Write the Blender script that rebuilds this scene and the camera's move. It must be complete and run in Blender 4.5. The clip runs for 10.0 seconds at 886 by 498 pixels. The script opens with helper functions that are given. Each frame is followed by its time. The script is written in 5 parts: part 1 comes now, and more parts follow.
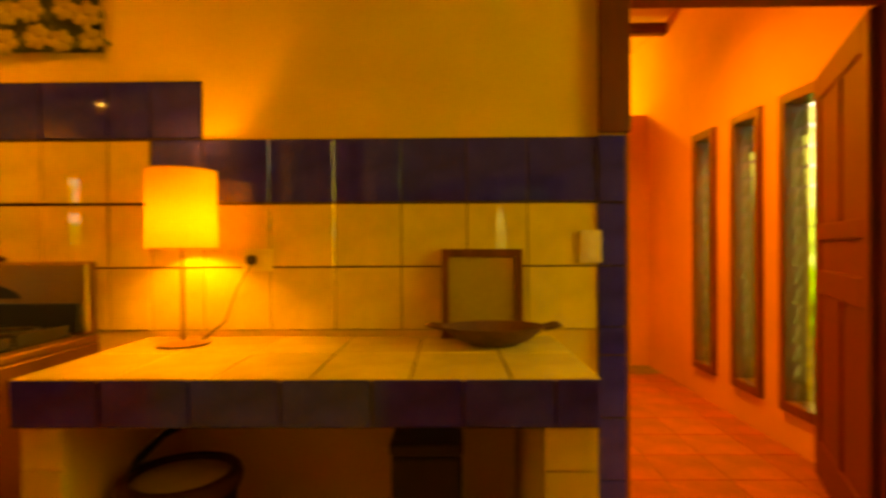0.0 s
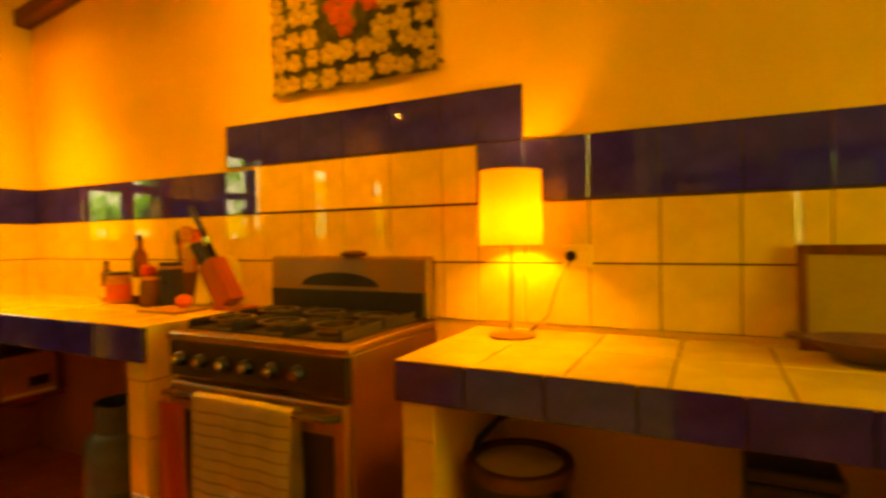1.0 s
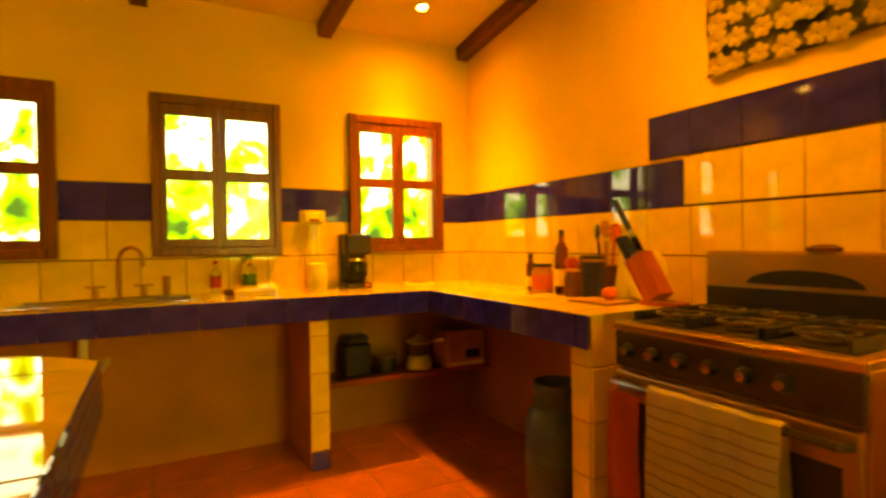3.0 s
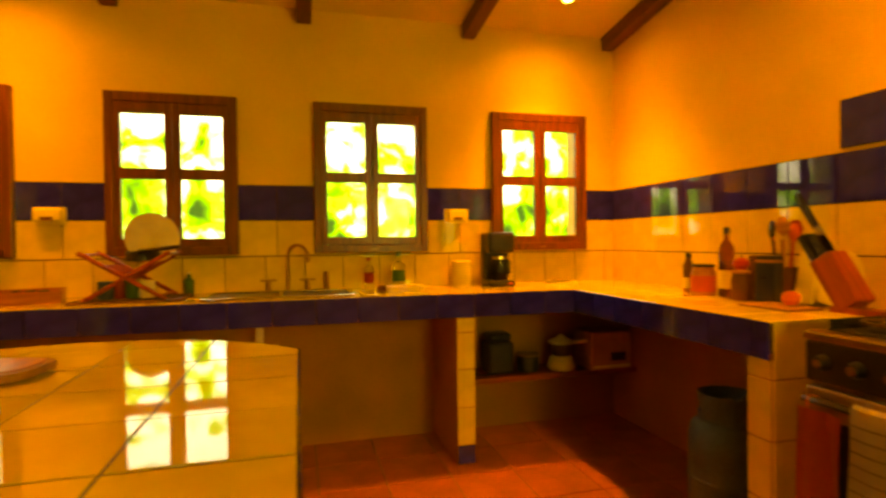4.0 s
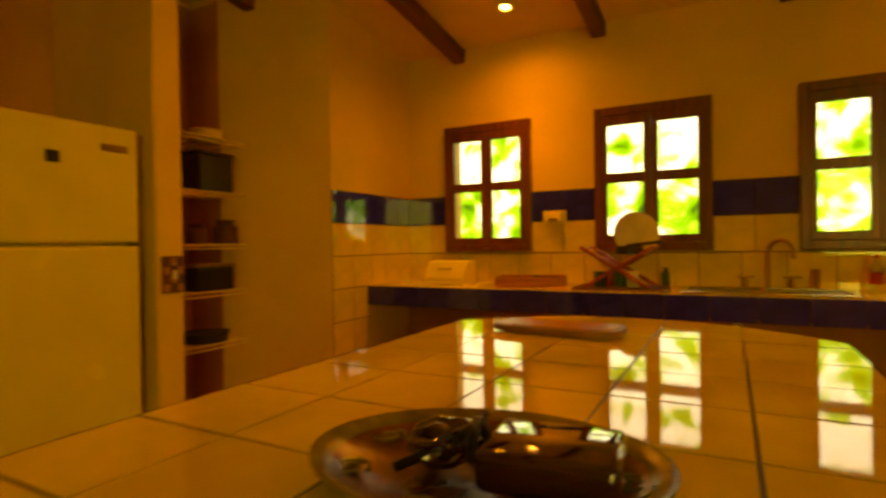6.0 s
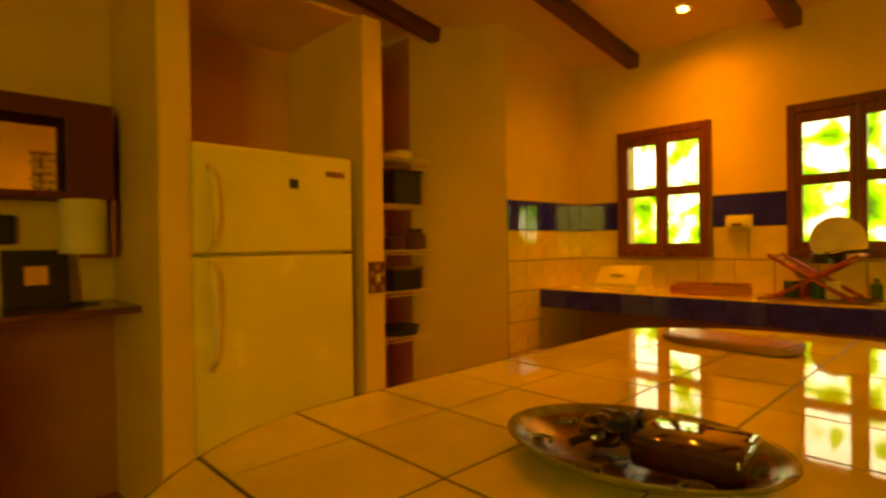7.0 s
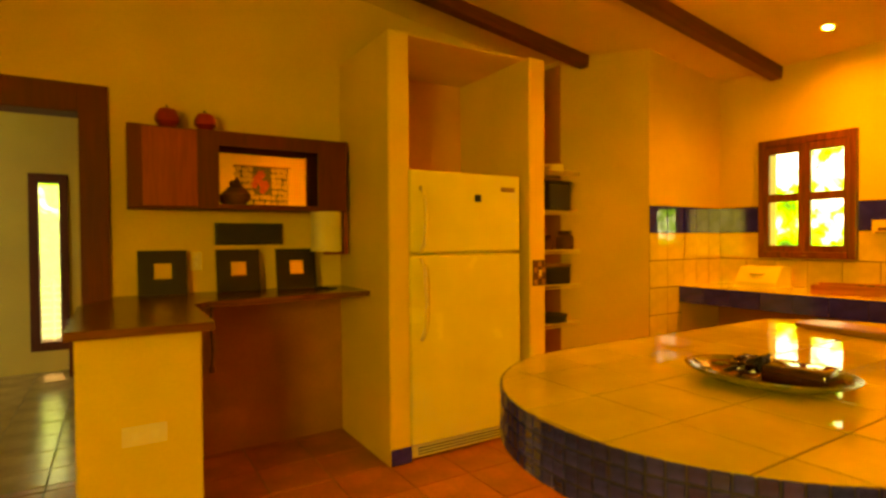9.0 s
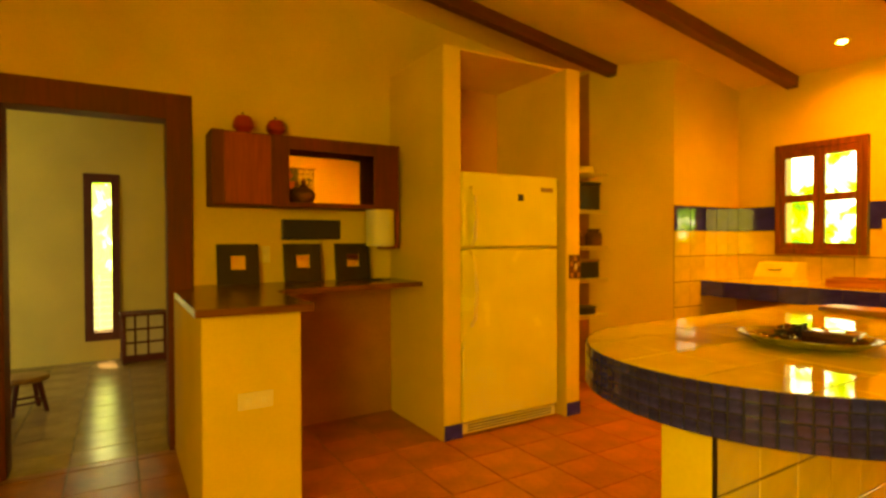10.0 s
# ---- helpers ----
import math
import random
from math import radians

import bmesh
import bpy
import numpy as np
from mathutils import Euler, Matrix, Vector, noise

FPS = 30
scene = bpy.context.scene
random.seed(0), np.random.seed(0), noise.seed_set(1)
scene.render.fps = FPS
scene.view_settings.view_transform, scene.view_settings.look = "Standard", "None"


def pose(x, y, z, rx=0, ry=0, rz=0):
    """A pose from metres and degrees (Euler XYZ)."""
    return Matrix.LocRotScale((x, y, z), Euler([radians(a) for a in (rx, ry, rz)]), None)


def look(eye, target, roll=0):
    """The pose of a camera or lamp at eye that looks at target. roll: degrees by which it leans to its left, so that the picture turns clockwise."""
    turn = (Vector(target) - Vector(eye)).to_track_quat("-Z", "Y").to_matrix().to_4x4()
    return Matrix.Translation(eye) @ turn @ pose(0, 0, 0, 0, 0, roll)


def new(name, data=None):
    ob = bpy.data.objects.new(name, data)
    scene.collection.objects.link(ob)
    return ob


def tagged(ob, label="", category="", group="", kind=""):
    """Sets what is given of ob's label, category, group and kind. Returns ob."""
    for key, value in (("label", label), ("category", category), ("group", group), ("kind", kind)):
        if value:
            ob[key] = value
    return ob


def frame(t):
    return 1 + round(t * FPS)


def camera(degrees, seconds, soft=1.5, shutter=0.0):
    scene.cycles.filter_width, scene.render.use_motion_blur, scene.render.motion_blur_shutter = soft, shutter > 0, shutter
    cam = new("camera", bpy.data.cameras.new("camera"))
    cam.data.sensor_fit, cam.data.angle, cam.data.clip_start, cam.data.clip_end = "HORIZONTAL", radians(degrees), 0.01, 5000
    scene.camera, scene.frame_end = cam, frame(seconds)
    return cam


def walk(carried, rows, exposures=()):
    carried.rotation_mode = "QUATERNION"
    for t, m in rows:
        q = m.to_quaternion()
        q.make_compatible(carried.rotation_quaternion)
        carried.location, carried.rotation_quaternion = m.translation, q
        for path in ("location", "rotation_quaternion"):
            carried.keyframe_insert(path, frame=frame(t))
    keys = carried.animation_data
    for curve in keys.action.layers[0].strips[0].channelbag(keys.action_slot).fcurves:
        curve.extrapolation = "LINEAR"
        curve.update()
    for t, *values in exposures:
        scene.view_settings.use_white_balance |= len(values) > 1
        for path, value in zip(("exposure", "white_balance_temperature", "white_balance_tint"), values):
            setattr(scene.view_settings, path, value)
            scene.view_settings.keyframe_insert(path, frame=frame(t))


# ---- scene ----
cam = camera(79.1, 10.0, soft=2.8, shutter=0.5)
EXPOSURES = [(t, stops, 32000, 20) for t, stops in ((0.0, 0.2), (1.0, 0.62), (2.5, 0.7), (4.0, 0.27), (5.0, -0.36), (6.0, -0.55), (7.5, 0.15), (8.5, 0.53), (10.0, 0.88))]
PATH = [
    (0, (0.666, 0.641, 1.206), (0.643, 2.641, 1.198), -0.3),
    (0.5, (0.558, 0.659, 1.221), (0.086, 2.602, 1.191), -0.7),
    (1, (0.425, 0.625, 1.237), (-0.471, 2.413, 1.191), -0.9),
    (1.5, (0.323, 0.583, 1.227), (-0.872, 2.185, 1.187), -0.95),
    (2, (0.225, 0.53, 1.22), (-1.224, 1.909, 1.19), -0.85),
    (2.5, (0.155, 0.478, 1.21), (-1.48, 1.63, 1.185), -0.8),
    (4, (0.064, 0.315, 1.217), (-1.867, 0.835, 1.188), -0.65),
    (4.5, (0.029, 0.236, 1.217), (-1.956, 0.476, 1.19), -0.65),
    (5, (0.05, 0.138, 1.217), (-1.942, -0.041, 1.192), -0.8),
    (5.5, (0.134, 0.078, 1.22), (-1.775, -0.52, 1.197), -0.8),
    (6, (0.276, 0.064, 1.206), (-1.49, -0.879, 1.189), -0.8),
    (7.5, (0.589, 0.272, 1.3), (-0.64, -1.306, 1.278), -0.7),
    (8, (0.765, 0.342, 1.322), (-0.37, -1.304, 1.293), -0.6),
    (8.5, (0.922, 0.42, 1.32), (-0.157, -1.264, 1.287), -0.45),
    (9, (1.106, 0.53, 1.307), (0.062, -1.176, 1.274), -0.4),
    (9.5, (1.324, 0.575, 1.297), (0.29, -1.137, 1.267), -0.3),
    (10, (1.521, 0.645, 1.274), (0.486, -1.066, 1.244), -0.2),
]
walk(cam, [(t, look(eye, target, roll)) for t, eye, target, roll in PATH], EXPOSURES)

BACK_GLOW, DAY_WATTS, HALL_WATTS, LIVING_WATTS, LAMP_WATTS, SPOT_WATTS = 4.7, 45.0, 62.0, 1.4, 12.5, 1.0
SPOTS = ((-2.85, -1.145, 60, 30), (-2.87, 1.90, 190, 26), (-1.2, 1.87, 80, 46), (-1.2, -1.14, 44, 36))   # x, y, beam, spill

# ---- world, sun and large lights ----
world = bpy.data.worlds.new("world")
scene.world = world
world.use_nodes = True
sky = world.node_tree.nodes.new("ShaderNodeTexSky")
sky.sky_type, sky.sun_disc = "NISHITA", False
sky.sun_elevation, sky.sun_rotation = radians(71), radians(173)
world.node_tree.links.new(sky.outputs[0], world.node_tree.nodes["Background"].inputs[0])
world.node_tree.nodes["Background"].inputs[1].default_value = 0.12
sun = new("sun", bpy.data.lights.new("sun", "SUN"))
sun.data.energy, sun.data.angle, sun.data.color = 2.5, radians(0.5), (1, 0.93, 0.82)
sun.matrix_world = look((0.5, -4, 12), (0, 0, 0))
WARM = (1.0, 0.38, 0.045)


def area_lamp(name, eye, target, width, height, watts, colour):
    ob = new(name, bpy.data.lights.new(name, "AREA"))
    ob.data.shape, ob.data.size, ob.data.size_y = "RECTANGLE", width, height
    ob.data.energy, ob.data.color = watts, colour
    ob.matrix_world = look(eye, target)
    return ob


def bulb(name, at, watts, radius, colour=WARM, spot=0.0, target=None):
    ob = new(name, bpy.data.lights.new(name, "SPOT" if spot else "POINT"))
    ob.data.energy, ob.data.color, ob.data.shadow_soft_size = watts, colour, radius
    if spot:
        ob.data.spot_size, ob.data.spot_blend = radians(spot), 1.0
        ob.matrix_world = look(at, target)
    else:
        ob.location = at
    return ob


# ---- materials ----
def material(name, colour, rough=0.6, metal=0.0, vary=0.12, scale=6.0, bump=0.1, fine=60.0, island=0.0, coat=0.0, stain=None, spec=0.5):
    """Principled surface with variation at two scales, bump, and a small change from piece to piece."""
    m = bpy.data.materials.new(name)
    m.use_nodes = True
    n, l = m.node_tree.nodes, m.node_tree.links
    b = n["Principled BSDF"]
    b.inputs["Roughness"].default_value, b.inputs["Metallic"].default_value = rough, metal
    b.inputs["Coat Weight"].default_value = coat
    b.inputs["Coat Roughness"].default_value = 0.06
    b.inputs["Specular IOR Level"].default_value = spec
    tc = n.new("ShaderNodeTexCoord")
    big, small = n.new("ShaderNodeTexNoise"), n.new("ShaderNodeTexNoise")
    big.inputs["Scale"].default_value, big.inputs["Detail"].default_value = scale, 5
    small.inputs["Scale"].default_value, small.inputs["Detail"].default_value = fine, 4
    for t in (big, small):
        l.new(tc.outputs["Object"], t.inputs["Vector"])
    dark = tuple(c * (1 - vary * 1.6) for c in colour)
    light = tuple(min(1, c * (1 + vary)) for c in colour)
    ramp = n.new("ShaderNodeValToRGB")
    ramp.color_ramp.elements[0].position, ramp.color_ramp.elements[1].position = 0.3, 0.7
    ramp.color_ramp.elements[0].color = (*(stain or dark), 1)
    ramp.color_ramp.elements[1].color = (*light, 1)
    l.new(big.outputs["Fac"], ramp.inputs["Fac"])
    mix = n.new("ShaderNodeMix")
    mix.data_type, mix.blend_type = "RGBA", "MULTIPLY"
    mix.inputs["Factor"].default_value = min(1, vary * 2)
    l.new(ramp.outputs["Color"], mix.inputs["A"])
    l.new(small.outputs["Fac"], mix.inputs["B"])
    last = mix.outputs["Result"]
    if island:
        info, val = n.new("ShaderNodeObjectInfo"), n.new("ShaderNodeMapRange")
        val.inputs["To Min"].default_value, val.inputs["To Max"].default_value = 1 - island, 1 + island * 0.5
        l.new(info.outputs["Random"], val.inputs["Value"])
        hsv = n.new("ShaderNodeHueSaturation")
        l.new(val.outputs["Result"], hsv.inputs["Value"])
        l.new(last, hsv.inputs["Color"])
        last = hsv.outputs["Color"]
    l.new(last, b.inputs["Base Color"])
    rr = n.new("ShaderNodeMapRange")
    rr.inputs["To Min"].default_value, rr.inputs["To Max"].default_value = max(0.02, rough * 0.75), min(1, rough * 1.3)
    l.new(big.outputs["Fac"], rr.inputs["Value"])
    l.new(rr.outputs["Result"], b.inputs["Roughness"])
    if bump:
        bp = n.new("ShaderNodeBump")
        bp.inputs["Strength"].default_value, bp.inputs["Distance"].default_value = bump, 0.004
        l.new(small.outputs["Fac"], bp.inputs["Height"])
        l.new(bp.outputs["Normal"], b.inputs["Normal"])
    return m


def wood(name, dark, light, rough=0.4, scale=2.0, axis=0, coat=0.2):
    """Grain runs along the object's axis (0 x, 1 y, 2 z)."""
    m = bpy.data.materials.new(name)
    m.use_nodes = True
    n, l = m.node_tree.nodes, m.node_tree.links
    b = n["Principled BSDF"]
    b.inputs["Coat Weight"].default_value, b.inputs["Coat Roughness"].default_value = coat, 0.2
    tc, mp = n.new("ShaderNodeTexCoord"), n.new("ShaderNodeMapping")
    s = [scale * 14] * 3
    s[axis] = scale
    mp.inputs["Scale"].default_value = s
    l.new(tc.outputs["Object"], mp.inputs["Vector"])
    t = n.new("ShaderNodeTexNoise")
    t.inputs["Scale"].default_value, t.inputs["Detail"].default_value, t.inputs["Distortion"].default_value = 1.6, 6, 0.6
    l.new(mp.outputs["Vector"], t.inputs["Vector"])
    ramp = n.new("ShaderNodeValToRGB")
    ramp.color_ramp.elements[0].position, ramp.color_ramp.elements[1].position = 0.32, 0.68
    ramp.color_ramp.elements[0].color, ramp.color_ramp.elements[1].color = (*dark, 1), (*light, 1)
    l.new(t.outputs["Fac"], ramp.inputs["Fac"])
    l.new(ramp.outputs["Color"], b.inputs["Base Color"])
    rr = n.new("ShaderNodeMapRange")
    rr.inputs["To Min"].default_value, rr.inputs["To Max"].default_value = rough * 0.8, min(1, rough * 1.3)
    l.new(t.outputs["Fac"], rr.inputs["Value"])
    l.new(rr.outputs["Result"], b.inputs["Roughness"])
    bp = n.new("ShaderNodeBump")
    bp.inputs["Strength"].default_value, bp.inputs["Distance"].default_value = 0.15, 0.003
    l.new(t.outputs["Fac"], bp.inputs["Height"])
    l.new(bp.outputs["Normal"], b.inputs["Normal"])
    return m


def glow(name, colour, strength):
    m = bpy.data.materials.new(name)
    m.use_nodes = True
    b = m.node_tree.nodes["Principled BSDF"]
    b.inputs["Base Color"].default_value = (*colour, 1)
    b.inputs["Emission Color"].default_value = (*colour, 1)
    b.inputs["Emission Strength"].default_value = strength
    return m


def clear_glass(name, colour=(1, 1, 1), rough=0.0):
    m = bpy.data.materials.new(name)
    m.use_nodes = True
    b = m.node_tree.nodes["Principled BSDF"]
    b.inputs["Base Color"].default_value = (*colour, 1)
    b.inputs["Transmission Weight"].default_value, b.inputs["Roughness"].default_value, b.inputs["IOR"].default_value = 1, rough, 1.45
    return m


PAINT = material("cream_paint", (0.82, 0.59, 0.20), 0.75, vary=0.07, scale=1.6, bump=0.25, fine=90)
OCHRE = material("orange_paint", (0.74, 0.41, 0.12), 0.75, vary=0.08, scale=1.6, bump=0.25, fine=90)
# brown for what stands below the counters and the bar top, darker than cream_paint
UNDER_BROWN = material("undercounter_brown", (0.50, 0.22, 0.075), 0.7, vary=0.15, scale=2.5, bump=0.3, fine=80)
CEIL = material("ceiling_plaster", (0.82, 0.64, 0.33), 0.8, vary=0.06, scale=1.3, bump=0.2, fine=70)
WHITE_TILE = material("cream_glazed_tile", (0.80, 0.63, 0.25), 0.035, vary=0.08, scale=5, bump=0.010, fine=18, island=0.07, spec=0.7)
BLUE_TILE = material("cobalt_glazed_tile", (0.030, 0.026, 0.37), 0.035, vary=0.2, scale=9, bump=0.012, fine=25, island=0.16, spec=0.9)
MOSAIC = material("blue_mosaic_tile", (0.04, 0.04, 0.19), 0.07, vary=0.3, scale=20, bump=0.05, fine=60, island=0.28, spec=0.8)
GROUT = material("brown_grout", (0.075, 0.038, 0.018), 0.9, vary=0.2, scale=20, bump=0.4, fine=200)
RIM_GROUT = material("dark_rim_grout", (0.016, 0.013, 0.014), 0.85, vary=0.2, scale=20, bump=0.3, fine=200)
CHROME = material("dark_chrome", (0.62, 0.52, 0.4), 0.16, metal=1.0, vary=0.1, scale=10, bump=0.02)
JOINT = material("island_joint", (0.075, 0.04, 0.018), 0.35, vary=0.2, scale=20, bump=0.2, fine=200)
PALE_GROUT = material("grey_grout", (0.30, 0.25, 0.18), 0.9, vary=0.2, scale=20, bump=0.4, fine=200)
TERRA = material("terracotta_tile", (0.52, 0.17, 0.06), 0.32, vary=0.22, scale=4, bump=0.12, fine=40, island=0.16)
PALE_FLOOR = material("beige_floor_tile", (0.55, 0.40, 0.22), 0.22, vary=0.15, scale=4, bump=0.06, fine=40, island=0.1)
FRAME_WOOD = wood("red_brown_wood_upright", (0.085, 0.018, 0.006), (0.19, 0.05, 0.016), axis=2)
BEAM_WOOD = wood("red_brown_wood_long", (0.07, 0.014, 0.006), (0.16, 0.04, 0.014), axis=0, rough=0.5)
DARK_WOOD = wood("dark_stained_wood", (0.095, 0.011, 0.007), (0.15, 0.022, 0.012), axis=2, coat=0.0, rough=0.6)
CAB_WOOD = wood("mahogany", (0.24, 0.032, 0.011), (0.36, 0.062, 0.02), axis=2)
TOP_WOOD = wood("polished_bar_top", (0.085, 0.025, 0.010), (0.2, 0.07, 0.025), axis=0, rough=0.22, coat=0.3)
PALE_WOOD = wood("pale_wood", (0.30, 0.13, 0.04), (0.5, 0.25, 0.09), axis=0)
STEEL = material("brushed_steel", (0.42, 0.26, 0.15), 0.42, metal=1.0, vary=0.12, scale=3, bump=0.05, fine=120)
STAINLESS = material("sink_steel", (0.6, 0.56, 0.5), 0.22, metal=1.0, vary=0.1, scale=6, bump=0.04, fine=90)
BLACK = material("black_plastic", (0.012, 0.011, 0.011), 0.35, vary=0.25, scale=12, bump=0.08, fine=120)
IRON = material("cast_iron", (0.02, 0.018, 0.016), 0.55, vary=0.3, scale=15, bump=0.25, fine=120)
ENAMEL = material("white_enamel", (0.78, 0.71, 0.33), 0.25, vary=0.05, scale=3, bump=0.06, fine=220)
PLASTIC = material("white_plastic", (0.79, 0.69, 0.42), 0.35, vary=0.05, scale=6, bump=0.03)
PAPER = material("white_paper", (0.80, 0.72, 0.48), 0.9, vary=0.05, scale=8, bump=0.2)
CLOTH = material("linen_cloth", (0.80, 0.70, 0.52), 0.95, vary=0.1, scale=10, bump=0.5, fine=260)
RED = material("red_glaze", (0.42, 0.03, 0.015), 0.35, vary=0.2, scale=10, bump=0.2)
GREEN = material("green_plastic", (0.04, 0.16, 0.05), 0.3, vary=0.2, scale=10)
TEAL = material("dark_green_metal", (0.05, 0.11, 0.18), 0.4, vary=0.3, scale=8, bump=0.15)
CLAY = material("brown_clay", (0.16, 0.06, 0.03), 0.6, vary=0.3, scale=12, bump=0.4)
ORANGE = material("orange_plastic", (0.6, 0.12, 0.03), 0.4, vary=0.1, scale=8)
PANTRY_SHADE = material("rust_shaded_plaster", (0.60, 0.29, 0.09), 0.75, vary=0.1, scale=2, bump=0.25, fine=90)
CARTON = material("printed_carton", (0.50, 0.27, 0.10), 0.7, vary=0.12, scale=9, bump=0.1)
SHELF_RED = material("dull_brick_paint", (0.30, 0.055, 0.025), 0.6, vary=0.2, scale=6, bump=0.2)
MIRROR = material("mirror", (0.9, 0.9, 0.88), 0.02, metal=1.0, vary=0.0, bump=0)
GLASS = clear_glass("window_glass")
BOTTLE_GLASS = clear_glass("brown_glass", (0.25, 0.09, 0.02), 0.03)
CLEAR = clear_glass("pale_glass", (0.8, 0.9, 0.7), 0.02)


# ---- mesh helpers ----
def mesh_of(bm, name, mat, smooth=False):
    me = bpy.data.meshes.new(name)
    bm.to_mesh(me)
    bm.free()
    me.materials.append(mat)
    if smooth:
        for p in me.polygons:
            p.use_smooth = True
        me.set_sharp_from_angle(angle=radians(40))
    return me


def part(name, bm, mat, parent=None, label="", smooth=False):
    ob = new(name, mesh_of(bm, name, mat, smooth))
    ob.parent = parent
    return tagged(ob, label)


def thing(name, label, category, at=(0, 0, 0), turn=0.0, group="", kind=""):
    ob = new(name)
    ob.empty_display_size = 0.1
    ob.matrix_basis = pose(*at, 0, 0, turn)
    return tagged(ob, label, category, group, kind)


def box(x0, x1, y0, y1, z0, z1, bev=0.0, bm=None, seg=2):
    bm = bm or bmesh.new()
    r = bmesh.ops.create_cube(bm, size=1, matrix=Matrix.Translation(((x0 + x1) / 2, (y0 + y1) / 2, (z0 + z1) / 2)) @ Matrix.Diagonal((x1 - x0, y1 - y0, z1 - z0, 1)))
    if bev:
        es = {e for v in r["verts"] for e in v.link_edges}
        bmesh.ops.bevel(bm, geom=list(es), offset=bev, segments=seg, affect="EDGES", profile=0.5)
    return bm


def rod(a, b, r0, r1=None, seg=12, bm=None):
    bm = bm or bmesh.new()
    a, b = Vector(a), Vector(b)
    m = Matrix.Translation((a + b) / 2) @ (b - a).to_track_quat("Z", "Y").to_matrix().to_4x4()
    bmesh.ops.create_cone(bm, cap_ends=True, segments=seg, radius1=r0, radius2=r0 if r1 is None else r1, depth=(b - a).length, matrix=m)
    return bm


def lathe(profile, seg=28, bm=None, at=(0, 0, 0), sx=1.0, sy=1.0):
    """Turn a list of (radius, height) round z."""
    bm = bm or bmesh.new()
    rings = []
    for r, z in profile:
        if r < 1e-5:
            rings.append([bm.verts.new((at[0], at[1], at[2] + z))])
        else:
            rings.append([bm.verts.new((at[0] + sx * r * math.cos(2 * math.pi * i / seg), at[1] + sy * r * math.sin(2 * math.pi * i / seg), at[2] + z)) for i in range(seg)])
    for a, b in zip(rings, rings[1:]):
        for i in range(seg):
            j = (i + 1) % seg
            vs = [a[i % len(a)], a[j % len(a)], b[j % len(b)], b[i % len(b)]]
            vs = list(dict.fromkeys(vs))
            if len(vs) > 2:
                bm.faces.new(vs)
    bmesh.ops.recalc_face_normals(bm, faces=bm.faces)
    return bm


def pipe(points, r, seg=8, bm=None):
    """A round tube along points."""
    bm = bm or bmesh.new()
    pts = [Vector(p) for p in points]
    rings = []
    for i, p in enumerate(pts):
        d = (pts[min(i + 1, len(pts) - 1)] - pts[max(i - 1, 0)]).normalized()
        side = d.cross(Vector((0.013, 0.021, 1)) if abs(d.z) < 0.95 else Vector((1, 0.02, 0.01))).normalized()
        up = side.cross(d)
        rings.append([bm.verts.new(p + r * (math.cos(2 * math.pi * k / seg) * side + math.sin(2 * math.pi * k / seg) * up)) for k in range(seg)])
    for a, b in zip(rings, rings[1:]):
        for k in range(seg):
            bm.faces.new((a[k], a[(k + 1) % seg], b[(k + 1) % seg], b[k]))
    bm.faces.new(rings[0]), bm.faces.new(rings[-1])
    bmesh.ops.recalc_face_normals(bm, faces=bm.faces)
    return bm


def prism(poly, z0, z1, bm=None):
    """A flat polygon (x, y) raised from z0 to z1."""
    bm = bm or bmesh.new()
    lo, hi = [bm.verts.new((x, y, z0)) for x, y in poly], [bm.verts.new((x, y, z1)) for x, y in poly]
    n = len(poly)
    bm.faces.new(lo), bm.faces.new(hi)
    for i in range(n):
        bm.faces.new((lo[i], lo[(i + 1) % n], hi[(i + 1) % n], hi[i]))
    bmesh.ops.recalc_face_normals(bm, faces=bm.faces)
    return bm


TILES = {}


def tile_mesh(w, h, d, mat, name):
    """A tile of w x h, with a chamfered face d above its back, centred on its back."""
    key = (round(w, 3), round(h, 3), round(d, 4), mat.name, name)
    if key not in TILES:
        c = min(0.0015, d * 0.5)
        bm = bmesh.new()
        rings = [[bm.verts.new((sx * (w / 2 - i), sy * (h / 2 - i), z)) for sx, sy in ((-1, -1), (1, -1), (1, 1), (-1, 1))] for i, z in ((0, 0), (0, d - c), (c, d))]
        for a, b in zip(rings, rings[1:]):
            for k in range(4):
                bm.faces.new((a[k], a[(k + 1) % 4], b[(k + 1) % 4], b[k]))
        bm.faces.new(rings[-1])
        TILES[key] = mesh_of(bm, name, mat)
    return TILES[key]


def tiles(parent, name, origin, u, v, us, vs, mat, d=0.008, gap=(0.0044, 0.006), keep=None, jitter=0.0006):
    """Tiles between the lines us and vs of the plane through origin along u and v; they rise along u x v."""
    u, v, o = Vector(u), Vector(v), Vector(origin)
    w = u.cross(v)
    for i in range(len(us) - 1):
        for j in range(len(vs) - 1):
            a, b = us[i + 1] - us[i] - gap[0], vs[j + 1] - vs[j] - gap[1]
            cu, cv = (us[i] + us[i + 1]) / 2, (vs[j] + vs[j + 1]) / 2
            if a < 0.008 or b < 0.008 or (keep and not keep(cu, cv)):
                continue
            ob = new(name, tile_mesh(a, b, d, mat, name))
            ob.parent = parent
            rot = Matrix((u, v, w)).transposed().to_4x4()
            ob.matrix_basis = Matrix.Translation(o + u * cu + v * cv + w * random.uniform(-jitter, jitter)) @ rot


def steps(a, b, pitch):
    """Lines from a to b every pitch, the last one cut."""
    out, x = [a], a
    while x + pitch < b - 0.03:
        x += pitch
        out.append(x)
    return out + [b]


